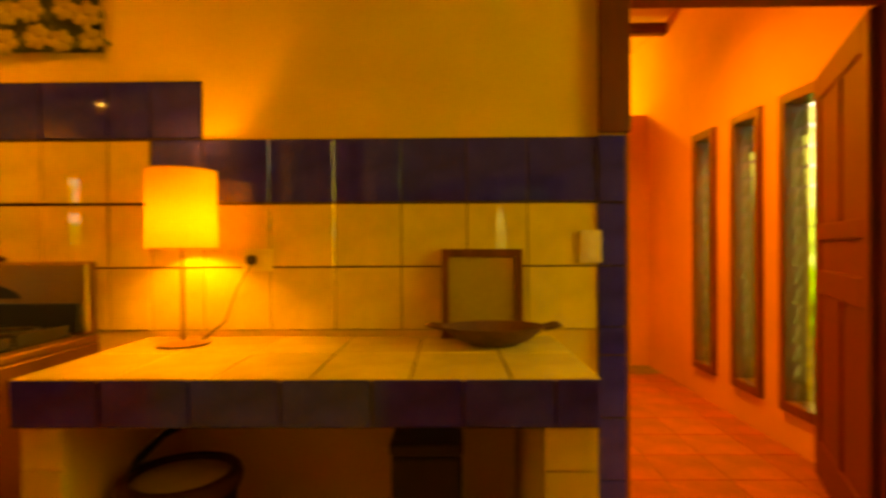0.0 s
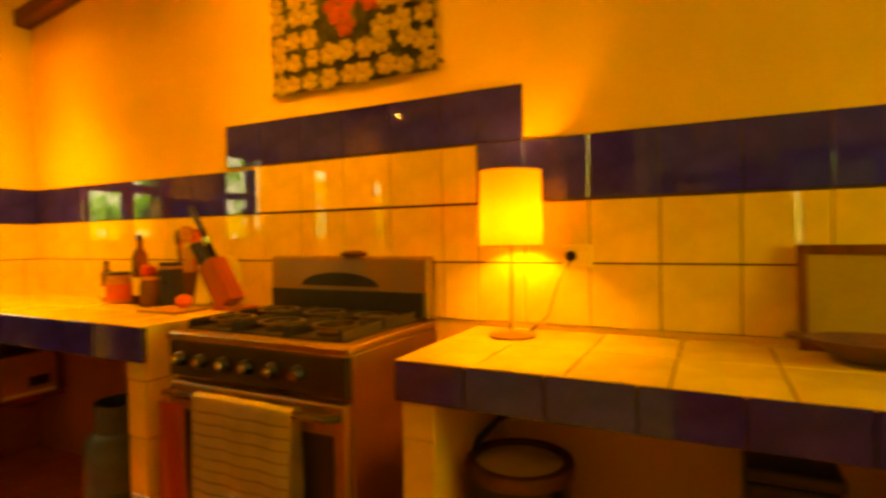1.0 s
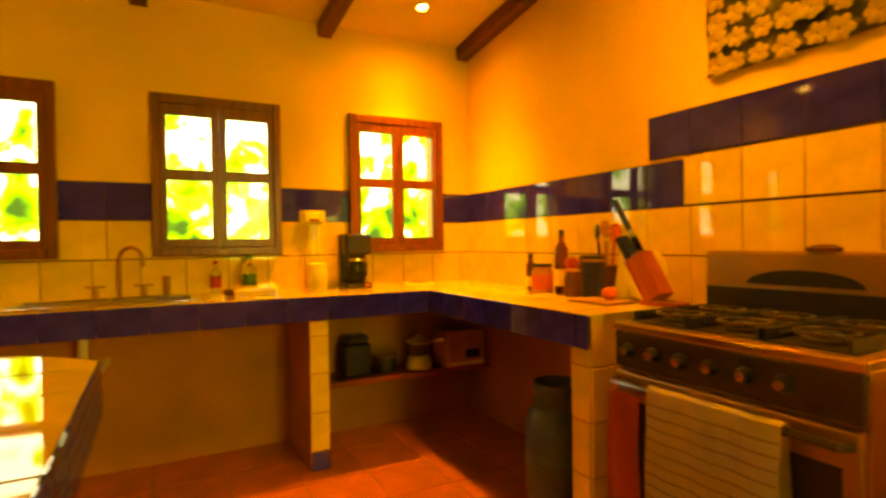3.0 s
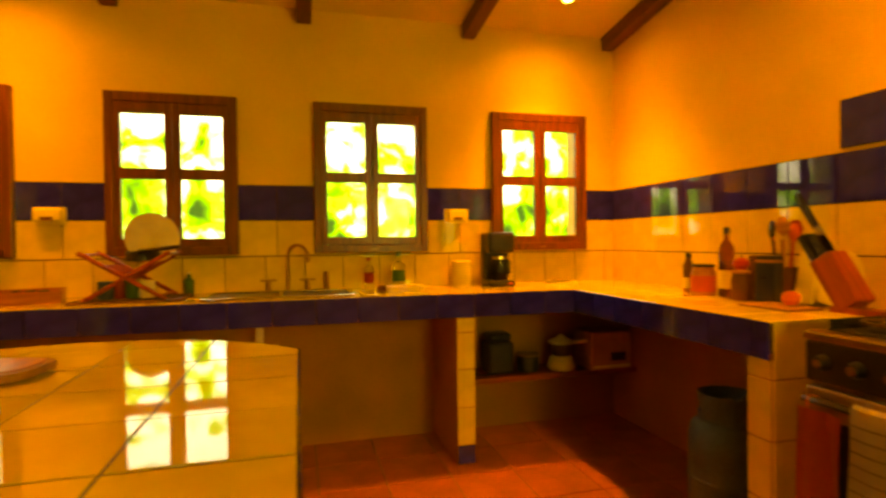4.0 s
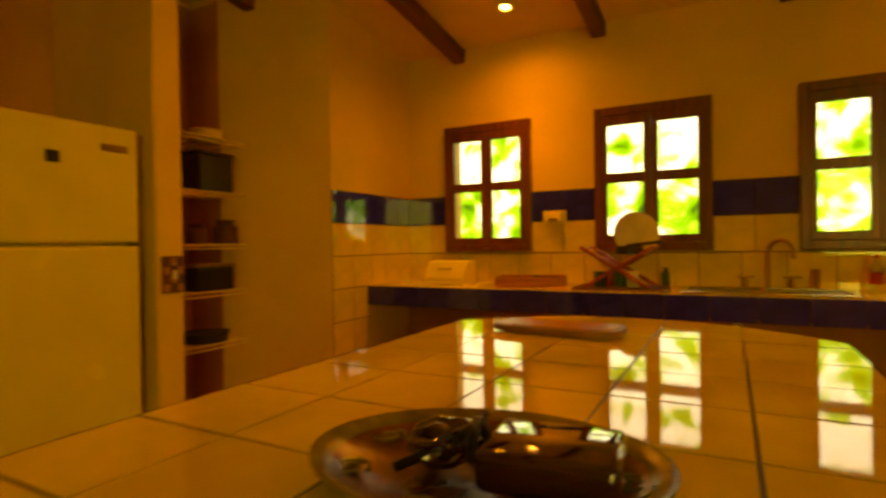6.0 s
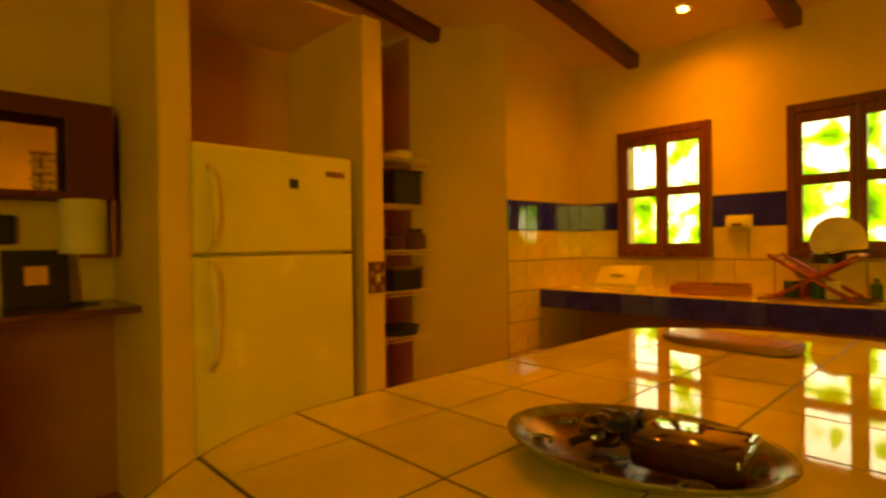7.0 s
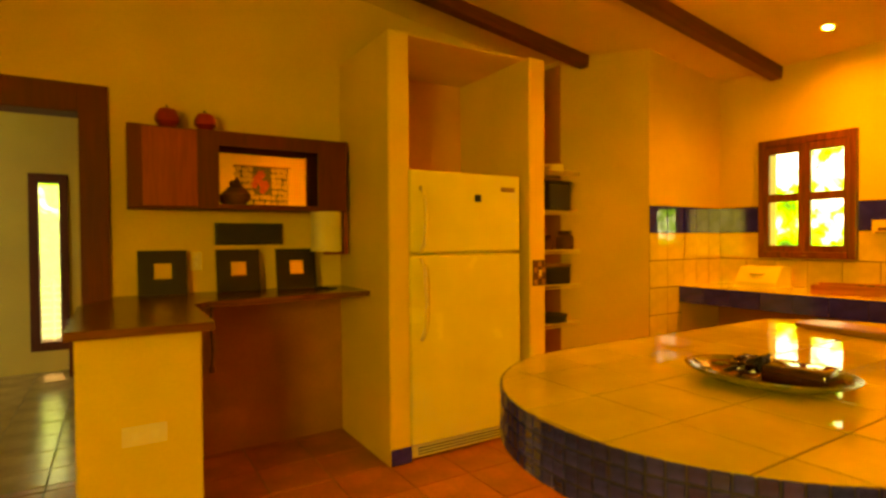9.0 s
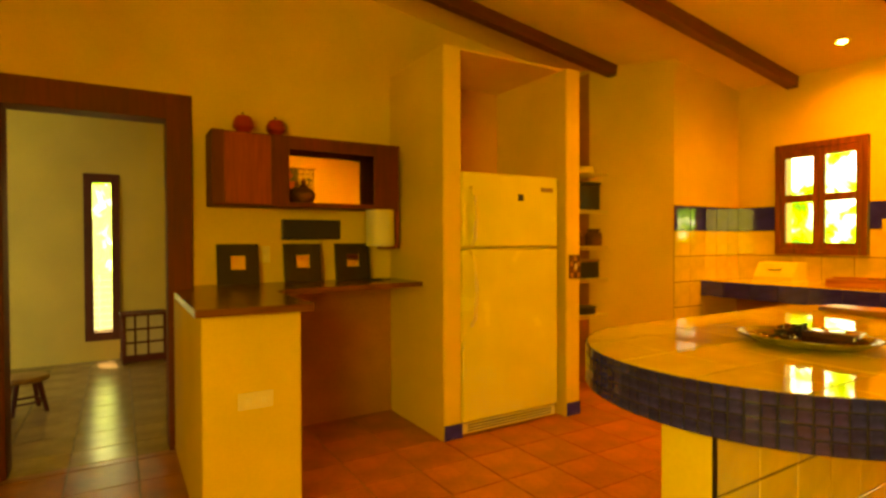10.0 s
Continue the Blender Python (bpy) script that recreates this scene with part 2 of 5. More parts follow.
def clip_poly(poly, hull):
    """Cut a polygon by a convex, anticlockwise one."""
    for i in range(len(hull)):
        a, b = hull[i], hull[(i + 1) % len(hull)]
        side = lambda p: (b[0] - a[0]) * (p[1] - a[1]) - (b[1] - a[1]) * (p[0] - a[0])
        out = []
        for k in range(len(poly)):
            p, q = poly[k], poly[(k + 1) % len(poly)]
            sp, sq = side(p), side(q)
            if sp >= 0:
                out.append(p)
            if sp * sq < 0:
                f = sp / (sp - sq)
                out.append((p[0] + f * (q[0] - p[0]), p[1] + f * (q[1] - p[1])))
        poly = out
        if len(poly) < 3:
            return []
    return poly


# ---- large structure ----
NORTH, WEST, SOUTH, EAST = 2.456, -3.27, -3.03, 3.0
TOP = 0.915          # counter height
WINDOWS = ((-1.788, -1.130), (-0.699, -0.019), (0.409, 1.107), (1.542, 2.224))
WZ0, WZ1 = 1.152, 2.060
BLOCK_X, BLOCK_Y = -2.352, -2.124


def ceiling_z(x):
    return 2.615 + 0.137 * (x - WEST)


def structure(name, bm, mat, label, category):
    ob = new(name, mesh_of(bm, name, mat))
    return tagged(ob, label, category, kind="structure")


# floor slabs under the tiles
floor = structure("floor", box(WEST - 0.2, EAST + 0.3, SOUTH - 0.12, NORTH + 0.12, -0.12, -0.006), PALE_GROUT, "terracotta tiled kitchen floor with pale joints", "floor")
floor_living = structure("floor_living", box(-0.6, 4.2, -6.6, SOUTH - 0.12, -0.12, -0.006), PALE_GROUT, "glossy beige tiled floor of the next room", "floor")
floor_hall = structure("floor_hall", box(0.6, 3.0, NORTH + 0.12, 8.0, -0.12, -0.006), PALE_GROUT, "orange terracotta tiled hallway floor", "floor")

# west wall with four window openings
bm = bmesh.new()
ys = [SOUTH - 0.2] + [y for w in WINDOWS for y in (w[0] + 0.02, w[1] - 0.02)] + [NORTH + 0.2]
box(WEST - 0.2, WEST, ys[0], ys[-1], -0.1, WZ0 + 0.02, bm=bm)
box(WEST - 0.2, WEST, ys[0], ys[-1], WZ1 - 0.02, 2.75, bm=bm)
for i in range(0, len(ys), 2):
    box(WEST - 0.2, WEST, ys[i], ys[i + 1], WZ0 + 0.02, WZ1 - 0.02, bm=bm)
wall_west = structure("wall_west", bm, PAINT, "cream plastered wall with four wooden windows and a tiled splashback", "wall")

# north wall with the hallway door
DOOR_N = (1.26, 2.24, 2.085)
bm = box(WEST - 0.2, DOOR_N[0], NORTH, NORTH + 0.15, -0.1, 3.6)
box(DOOR_N[0], DOOR_N[1], NORTH, NORTH + 0.15, DOOR_N[2], 3.6, bm=bm)
box(DOOR_N[1], EAST + 0.2, NORTH, NORTH + 0.15, -0.1, 3.6, bm=bm)
wall_north = structure("wall_north", bm, PAINT, "cream plastered kitchen wall with stepped blue and cream tiles", "wall")

# south wall with the wide doorway
DOOR_S = (1.255, 2.06, 2.03)
bm = box(WEST - 0.2, DOOR_S[0], SOUTH - 0.15, SOUTH, -0.1, 3.6)
box(DOOR_S[0], DOOR_S[1], SOUTH - 0.15, SOUTH, DOOR_S[2], 3.6, bm=bm)
box(DOOR_S[1], EAST + 0.2, SOUTH - 0.15, SOUTH, -0.1, 3.6, bm=bm)
wall_south = structure("wall_south", bm, PAINT, "cream plastered wall with a dark framed doorway", "wall")
bm = box(EAST, EAST + 0.15, SOUTH - 0.15, NORTH + 0.15, -0.1, 0.95)
box(EAST, EAST + 0.15, SOUTH - 0.15, NORTH + 0.15, 2.25, 3.6, bm=bm)
box(EAST, EAST + 0.15, SOUTH - 0.15, 1.2, 0.95, 2.25, bm=bm)
box(EAST, EAST + 0.15, 2.36, NORTH + 0.15, 0.95, 2.25, bm=bm)
wall_east = structure("wall_east", bm, PAINT, "plain cream plastered wall with one wide window opening", "wall")

# block beside the pantry, two short partitions and the lid over them
wall_block = structure("wall_block", prism([(WEST, SOUTH), (-2.04, SOUTH), (-2.04, -2.74), (BLOCK_X, BLOCK_Y), (WEST, BLOCK_Y)], -0.1, 2.9), PAINT, "cream plastered wall block with tiles above the counter", "wall")
partition_1 = structure("partition_1", box(-0.370, -0.232, SOUTH, -2.247, -0.02, 2.512, bev=0.012), PAINT, "cream plastered partition beside the refrigerator", "wall")
partition_2 = structure("partition_2", box(-1.375, -1.240, SOUTH, -2.200, -0.02, 2.512, bev=0.012), PAINT, "cream plastered partition between refrigerator and pantry", "wall")
soffit = structure("soffit", box(-1.31, -0.30, SOUTH, -2.27, 2.508, 2.528, bev=0.006), PAINT, "thin cream plastered lid over the refrigerator niche", "ceiling")

# thin lining in the hallway's orange, darker than the cream walls beside it
wall_niche = structure("wall_niche", box(-1.24, -0.37, SOUTH, SOUTH + 0.006, 0, 2.507), OCHRE, "orange lining at the back of the refrigerator niche", "wall")
# thin pantry linings; their brown also holds the shade of the recess
wall_pantry_side = structure("wall_pantry_side", box(-2.04, -2.034, SOUTH + 0.006, -2.742, 0, 2.74), PANTRY_SHADE, "brown plaster on the side of the pantry, with shade in its colour", "wall")
wall_pantry = structure("wall_pantry", box(-2.038, -1.375, SOUTH, SOUTH + 0.006, 0, 2.76), PANTRY_SHADE, "brown plaster at the back of the pantry, with shade in its colour", "wall")

# sloping ceiling
bm = bmesh.new()
pts = [(WEST - 0.3, SOUTH - 0.2), (EAST + 0.2, SOUTH - 0.2), (EAST + 0.2, NORTH + 0.2), (WEST - 0.3, NORTH + 0.2)]
lo = [bm.verts.new((x, y, ceiling_z(x))) for x, y in pts]
hi = [bm.verts.new((x, y, ceiling_z(x) + 0.15)) for x, y in pts]
bm.faces.new(lo), bm.faces.new(hi)
for i in range(4):
    bm.faces.new((lo[i], lo[(i + 1) % 4], hi[(i + 1) % 4], hi[i]))
bmesh.ops.recalc_face_normals(bm, faces=bm.faces)
ceiling = structure("ceiling", bm, CEIL, "cream plastered sloping ceiling", "ceiling")

# beams under the slope
SLOPE = math.degrees(math.atan(0.137))
for y in (-2.56, -1.665, -0.665, 0.365, 1.395, 2.405):
    x0, x1 = (WEST if y > -2.2 else -2.14), EAST
    length = (x1 - x0) / math.cos(radians(SLOPE))
    b = tagged(new("ceiling_beam", mesh_of(box(0, length, -0.043, 0.043, -0.098, -0.001, bev=0.006), "ceiling_beam", BEAM_WOOD)), "red-brown wooden beam under the sloping ceiling", "beam", "ceiling beams")
    b.matrix_basis = pose(x0, y, ceiling_z(x0) + 0.003, 0, -SLOPE, 0)


# casement windows of the west wall
def west_window(index, y0, y1):
    win = thing("window_%d" % index, "red-brown wooden casement window with four panes", "window", (WEST, (y0 + y1) / 2, WZ0), kind="structure")
    h, w = WZ1 - WZ0, y1 - y0
    f = 0.045
    for n, b in (("jamb", box(-0.04, 0.042, -w / 2, -w / 2 + f, 0, h, 0.005)), ("jamb", box(-0.04, 0.042, w / 2 - f, w / 2, 0, h, 0.005)),
                 ("head", box(-0.04, 0.041, -w / 2 + f, w / 2 - f, h - 0.055, h, 0.005)), ("window_sill", box(-0.04, 0.055, -w / 2 + f, w / 2 - f, 0, 0.05, 0.005))):
        part(n, b, FRAME_WOOD, win)
    half = w / 2 - f
    zs = (0.05, 0.098, 0.428, 0.49, 0.792, h - 0.055)
    for s in (-1, 1):
        sash = part("sash", box(0.0, 0.036, *sorted((s * half, s * (half - 0.034))), zs[0], zs[5], 0.004), FRAME_WOOD, win)
        part("stile", box(0.0, 0.037, *sorted((s * 0.001, s * 0.042)), zs[0], zs[5], 0.004), FRAME_WOOD, sash)
        for a, b in ((zs[0], zs[1]), (zs[2], zs[3]), (zs[4], zs[5])):
            part("rail", box(0.001, 0.035, *sorted((s * 0.042, s * (half - 0.034))), a, b, 0.003), FRAME_WOOD, sash)
        for a, b in ((zs[1], zs[2]), (zs[3], zs[4])):
            p = part("pane", box(0.018, 0.023, *sorted((s * 0.042, s * (half - 0.034))), a, b), GLASS, sash, "clear window pane")
            p.visible_shadow = False
    part("latch", box(0.045, 0.062, -0.012, 0.028, 0.018, 0.026, 0.002), STEEL, win, "small steel latch")


for k, (a, b) in enumerate(WINDOWS):
    west_window(k + 1, a, b)

# greenery and sky beyond the west windows
back = bpy.data.materials.new("sunlit_leaves")
back.use_nodes = True
n, l = back.node_tree.nodes, back.node_tree.links
n.remove(n["Principled BSDF"])
em, tc, n1, n2, mul, r1 = (n.new("ShaderNode" + k) for k in ("Emission", "TexCoord", "TexNoise", "TexVoronoi", "Math", "ValToRGB"))
n1.inputs["Scale"].default_value, n1.inputs["Detail"].default_value, n1.inputs["Distortion"].default_value = 2.3, 6, 0.9
n2.inputs["Scale"].default_value = 4.0
mul.operation = "MULTIPLY_ADD"
mul.inputs[1].default_value = 0.22
for t in (n1, n2):
    l.new(tc.outputs["Object"], t.inputs["Vector"])
l.new(n2.outputs["Distance"], mul.inputs[0])
l.new(n1.outputs["Fac"], mul.inputs[2])
cr = r1.color_ramp
cr.elements[0].position, cr.elements[0].color = 0.38, (0.012, 0.055, 0.010, 1)
cr.elements[1].position, cr.elements[1].color = 0.72, (0.80, 0.98, 1.0, 1)
for pos, col in ((0.48, (0.05, 0.25, 0.02, 1)), (0.61, (0.19, 0.54, 0.06, 1))):
    e = cr.elements.new(pos)
    e.color = col
sep, high = n.new("ShaderNodeSeparateXYZ"), n.new("ShaderNodeMath")
high.operation = "MULTIPLY_ADD"
high.inputs[1].default_value = 0.10
l.new(tc.outputs["Object"], sep.inputs[0])
l.new(sep.outputs["Z"], high.inputs[0])
l.new(mul.outputs[0], high.inputs[2])
low_ = n.new("ShaderNodeMath")
low_.operation = "SUBTRACT"
low_.inputs[1].default_value = 0.205
l.new(high.outputs[0], low_.inputs[0])
l.new(low_.outputs[0], r1.inputs["Fac"])
l.new(r1.outputs["Color"], em.inputs["Color"])
em.inputs["Strength"].default_value = BACK_GLOW
l.new(em.outputs[0], n["Material Output"].inputs["Surface"])
bm = box(-7.02, -7.0, -9, 9, -1.5, 6.5)
backdrop = structure("backdrop", bm, back, "bright sunlit garden leaves and sky beyond the windows", "backdrop")
backdrop_south = structure("backdrop_south", box(-3, 7, -10.02, -10.0, -1.5, 5.5), back, "bright garden and sky beyond the narrow window", "backdrop")
backdrop_east = structure("backdrop_east", box(6.0, 6.02, 0, 12, -1.5, 5.5), back, "green garden beyond the hallway windows", "backdrop")
ground = structure("ground", box(-60, 60, -60, 60, -0.5, -0.14), material("soil", (0.12, 0.09, 0.05), 0.95, vary=0.3, scale=1, bump=0.5), "brown garden soil round the house", "ground")

# daylight from the wide opening behind the walk
area_lamp("window_light", (EAST + 0.1, 1.78, 1.6), (0, -1.2, 1.35), 1.1, 1.25, DAY_WATTS, (0.92, 0.88, 0.2))

# ---- hallway ----
HX = 2.68
HWIN = ((3.53, 3.90), (4.10, 4.46), (4.70, 5.05))
bm = bmesh.new()
ys = [NORTH + 0.15] + [y for w in HWIN for y in (w[0] + 0.03, w[1] - 0.03)] + [8.0]
box(HX, HX + 0.15, ys[0], ys[-1], -0.1, 0.24, bm=bm)
box(HX, HX + 0.15, ys[0], ys[-1], 2.06, 3.3, bm=bm)
for i in range(0, len(ys), 2):
    box(HX, HX + 0.15, ys[i], ys[i + 1], 0.24, 2.06, bm=bm)
wall_hall = structure("wall_hall", bm, OCHRE, "orange plastered hallway wall with three narrow windows", "wall")
wall_hall_west = structure("wall_hall_west", box(0.6, 0.75, NORTH + 0.15, 8.0, -0.1, 3.3), OCHRE, "plain orange hallway wall", "wall")
wall_hall_end = structure("wall_hall_end", box(0.75, HX, 6.1, 6.22, -0.1, 2.53), OCHRE, "orange wall across the end of the hallway", "wall")
wall_hall_far = structure("wall_hall_far", box(0.75, HX, 7.4, 7.55, -0.1, 3.3), PAINT, "pale lit wall beyond the hallway", "wall")
ceiling_hall = structure("ceiling_hall", box(0.6, HX + 0.15, NORTH + 0.15, 8.0, 3.3, 3.4), CEIL, "cream hallway ceiling", "ceiling")
hall_beam = tagged(new("hall_beam", mesh_of(box(0.76, 2.68, 5.6, 5.69, 3.16, 3.26, 0.006), "hall_beam", BEAM_WOOD)), "dark wooden beam across the hallway", "beam")
bulb("hall_bulb", (1.55, 4.0, 3.2), HALL_WATTS * 4.6, 0.08, (1.0, 0.40, 0.07), 140, (1.55, 4.0, 0))
bulb("far_bulb", (1.7, 6.8, 2.9), HALL_WATTS * 0.95, 0.06, (1.0, 0.55, 0.12))

LOUVRE = clear_glass("louvre_glass", (0.66, 0.74, 0.36), 0.08)
for k, (a, b) in enumerate(HWIN):
    win = thing("window_%d" % (5 + k), "narrow dark wooden window with glass louvres", "window", (HX, (a + b) / 2, 0.22), kind="structure")
    w, h = b - a, 1.88
    for nm, bb in (("jamb", box(-0.03, 0.12, -w / 2, -w / 2 + 0.055, 0, h, 0.004)), ("jamb", box(-0.03, 0.12, w / 2 - 0.055, w / 2, 0, h, 0.004)),
                   ("head", box(-0.03, 0.12, -w / 2 + 0.055, w / 2 - 0.055, h - 0.06, h, 0.004)), ("window_sill", box(-0.03, 0.12, -w / 2 + 0.055, w / 2 - 0.055, 0, 0.06, 0.004))):
        part(nm, bb, FRAME_WOOD, win)
    for i in range(15):
        s = part("slat", box(-0.06, 0.06, -w / 2 + 0.056, w / 2 - 0.056, -0.003, 0.003), LOUVRE, win)
        s.matrix_basis = pose(0.05, 0, 0.115 + i * 0.115, 0, -68, 0)
        s.visible_shadow = False
    area_lamp("hall_daylight", (HX + 0.14, (a + b) / 2, 1.1), (0, (a + b) / 2, 0.9), w - 0.12, 1.5, 1.2, (0.9, 1, 0.6))

# hallway door frame, the tiled strip beside it, and the open leaf
frame_n = thing("door_frame", "dark wooden door frame round the hallway opening", "door frame", kind="structure")
part("casing", box(DOOR_N[0] - 0.09, DOOR_N[0] + 0.012, NORTH - 0.025, NORTH + 0.16, 1.585, DOOR_N[2] + 0.14, 0.004), DARK_WOOD, frame_n)
part("casing", box(DOOR_N[0], DOOR_N[0] + 0.014, NORTH + 0.004, NORTH + 0.16, 0, 1.583, 0.003), DARK_WOOD, frame_n)
part("lintel", box(DOOR_N[0] + 0.012, DOOR_N[1] - 0.012, NORTH - 0.024, NORTH + 0.16, DOOR_N[2] - 0.012, DOOR_N[2] + 0.14, 0.004), DARK_WOOD, frame_n)
part("casing", box(DOOR_N[1] - 0.012, DOOR_N[1] + 0.10, NORTH - 0.025, NORTH + 0.16, 0, DOOR_N[2] + 0.14, 0.004), DARK_WOOD, frame_n)
leaf = thing("door_1", "dark panelled wooden door standing open into the hallway", "door", (DOOR_N[1] - 0.02, NORTH + 0.15, 0.01), 66, kind="structure")
part("panel", box(0, 0.95, -0.012, 0.012, 0, 2.06), DARK_WOOD, leaf)
for a, b, c, d in ((0, 0.11, 0, 2.06), (0.84, 0.95, 0, 2.06), (0.11, 0.84, 0, 0.2), (0.11, 0.84, 0.95, 1.07), (0.11, 0.84, 1.22, 1.3), (0.11, 0.84, 1.93, 2.06), (0.43, 0.52, 0.2, 0.95), (0.43, 0.52, 1.3, 1.93)):
    part("rail" if b - a > d - c else "stile", box(a, b, -0.024, 0.024, c, d, 0.006), DARK_WOOD, leaf)
part("handle", rod((0.9, -0.03, 1.0), (0.9, -0.09, 1.0), 0.012), STEEL, leaf)
tiles(wall_north, "tile", (0, NORTH, 0), (1, 0, 0), (0, 0, 1), [DOOR_N[0] - 0.095, DOOR_N[0] - 0.002], steps(0.0, 0.935, 0.21)[:-1] + [0.935, 1.14, 1.352, 1.58], BLUE_TILE, d=0.014)

# ---- living room beyond the south doorway ----
LY = -6.2
bm = box(0.35, 1.55, LY - 0.15, LY, -0.1, 3.4)
box(1.79, 4.2, LY - 0.15, LY, -0.1, 3.4, bm=bm)
box(1.55, 1.79, LY - 0.15, LY, -0.1, 0.27, bm=bm)
box(1.55, 1.79, LY - 0.15, LY, 1.95, 3.4, bm=bm)
wall_living_south = structure("wall_living_south", bm, PAINT, "cream plastered wall with a tall narrow window", "wall")
wall_living_west = structure("wall_living_west", box(0.35, 0.5, LY, SOUTH - 0.15, -0.1, 3.4), PAINT, "plain cream wall", "wall")
bm = box(4.2, 4.35, LY - 0.15, -5.4, -0.1, 3.4)
box(4.2, 4.35, -4.0, SOUTH - 0.15, -0.1, 3.4, bm=bm)
box(4.2, 4.35, -5.4, -4.0, 2.1, 3.4, bm=bm)
wall_living_east = structure("wall_living_east", bm, PAINT, "cream wall with an open doorway to daylight", "wall")
ceiling_living = structure("ceiling_living", box(0.35, 4.35, LY - 0.15, SOUTH - 0.15, 3.4, 3.5), CEIL, "cream plastered ceiling", "ceiling")
area_lamp("living_daylight", (4.3, -4.7, 1.1), (2, -4.7, 0.8), 1.3, 2.0, LIVING_WATTS, (0.78, 0.95, 0.18))
area_lamp("slim_daylight", (1.67, LY - 0.12, 1.1), (1.67, -4, 0.9), 0.2, 1.6, LIVING_WATTS * 0.5, (0.95, 0.98, 0.7))
win = thing("window_8", "tall narrow window in a black frame", "window", (1.67, LY, 0.215), kind="structure")
for nm, bb in (("jamb", box(-0.165, -0.085, -0.1, 0.03, 0, 1.79, 0.004)), ("jamb", box(0.085, 0.165, -0.1, 0.03, 0, 1.79, 0.004)), ("head", box(-0.085, 0.085, -0.1, 0.03, 1.7, 1.79, 0.004)), ("window_sill", box(-0.085, 0.085, -0.1, 0.03, 0, 0.09, 0.004))):
    part(nm, bb, DARK_WOOD, win)
part("pane", box(-0.085, 0.085, -0.05, -0.044, 0.09, 1.7), GLASS, win, "clear tall pane").visible_shadow = False
rail = thing("balcony_rail", "white metal railing outside the narrow window", "railing", (1.74, LY - 1.2, -0.14))
for i in range(9):
    part("bar", rod((-0.8, 0, 0.25 + i * 0.085), (0.8, 0, 0.25 + i * 0.085), 0.008, seg=8), PLASTIC, rail)
for x in (-0.8, 0, 0.8):
    part("post", rod((x, 0.02, 0), (x, 0.02, 1.0), 0.02, seg=10), PLASTIC, rail)

# south door casing
fs = thing("door_frame", "wide dark wooden frame round the open doorway", "door frame", kind="structure")
part("casing", box(DOOR_S[0] - 0.13, DOOR_S[0] + 0.012, SOUTH - 0.16, SOUTH + 0.03, 0, DOOR_S[2] + 0.145, 0.005), DARK_WOOD, fs)
part("casing", box(DOOR_S[1] - 0.012, DOOR_S[1] + 0.13, SOUTH - 0.16, SOUTH + 0.03, 0, DOOR_S[2] + 0.145, 0.005), DARK_WOOD, fs)
part("lintel", box(DOOR_S[0] + 0.012, DOOR_S[1] - 0.012, SOUTH - 0.16, SOUTH + 0.029, DOOR_S[2] - 0.012, DOOR_S[2] + 0.145, 0.005), DARK_WOOD, fs)

# lantern and stool in the living room
lan = thing("lantern", "dark wooden floor lantern with pale paper panels", "lamp", (1.30, -5.95, 0), 4)
SX, SY, SH = 0.19, 0.13, 0.50
for sx in (-1, 1):
    for sy in (-1, 1):
        part("post", box(sx * SX - 0.016, sx * SX + 0.016, sy * SY - 0.016, sy * SY + 0.016, 0, SH, 0.002), DARK_WOOD, lan)
part("top", box(-SX - 0.03, SX + 0.03, -SY - 0.03, SY + 0.03, SH, SH + 0.025, 0.004), DARK_WOOD, lan)
part("base", box(-SX - 0.02, SX + 0.02, -SY - 0.02, SY + 0.02, 0.02, 0.09, 0.004), DARK_WOOD, lan)
part("paper", box(-SX + 0.012, SX - 0.012, -SY + 0.012, SY - 0.012, 0.09, SH - 0.002), PAPER, lan, "pale paper panels")
for z in (0.22, 0.36):
    part("rail", box(-SX - 0.004, SX + 0.004, SY - 0.012, SY + 0.008, z - 0.01, z + 0.01, 0.002), DARK_WOOD, lan)
    part("rail", box(SX - 0.012, SX + 0.008, -SY, SY, z - 0.01, z + 0.01, 0.002), DARK_WOOD, lan)
for x in (-0.03, 0.09):
    part("bar", box(x - 0.01, x + 0.01, SY - 0.012, SY + 0.009, 0.09, SH, 0.002), DARK_WOOD, lan)
st = thing("stool", "small dark wooden stool with a pale seat", "stool", (2.13, -4.42, 0), 20)
part("seat", lathe([(0, 0.235), (0.14, 0.235), (0.15, 0.25), (0.14, 0.27), (0, 0.272)]), PALE_WOOD, st, "pale round wooden seat")
for i in range(4):
    a = math.pi / 4 + i * math.pi / 2
    part("leg", rod((0.15 * math.cos(a), 0.15 * math.sin(a), 0), (0.095 * math.cos(a), 0.095 * math.sin(a), 0.236), 0.014, 0.018), DARK_WOOD, st)
for i in range(4):
    a, b = math.pi / 4 + i * math.pi / 2, math.pi / 4 + (i + 1) * math.pi / 2
    part("stretcher", rod((0.132 * math.cos(a), 0.132 * math.sin(a), 0.08), (0.132 * math.cos(b), 0.132 * math.sin(b), 0.08), 0.008), DARK_WOOD, st)

# ---- counters ----
def counter(name, label, poly, z=TOP, edge=0.115):
    ob = new(name, mesh_of(prism(poly, z - edge, z - 0.008), name, GROUT))
    return tagged(ob, label, "counter")


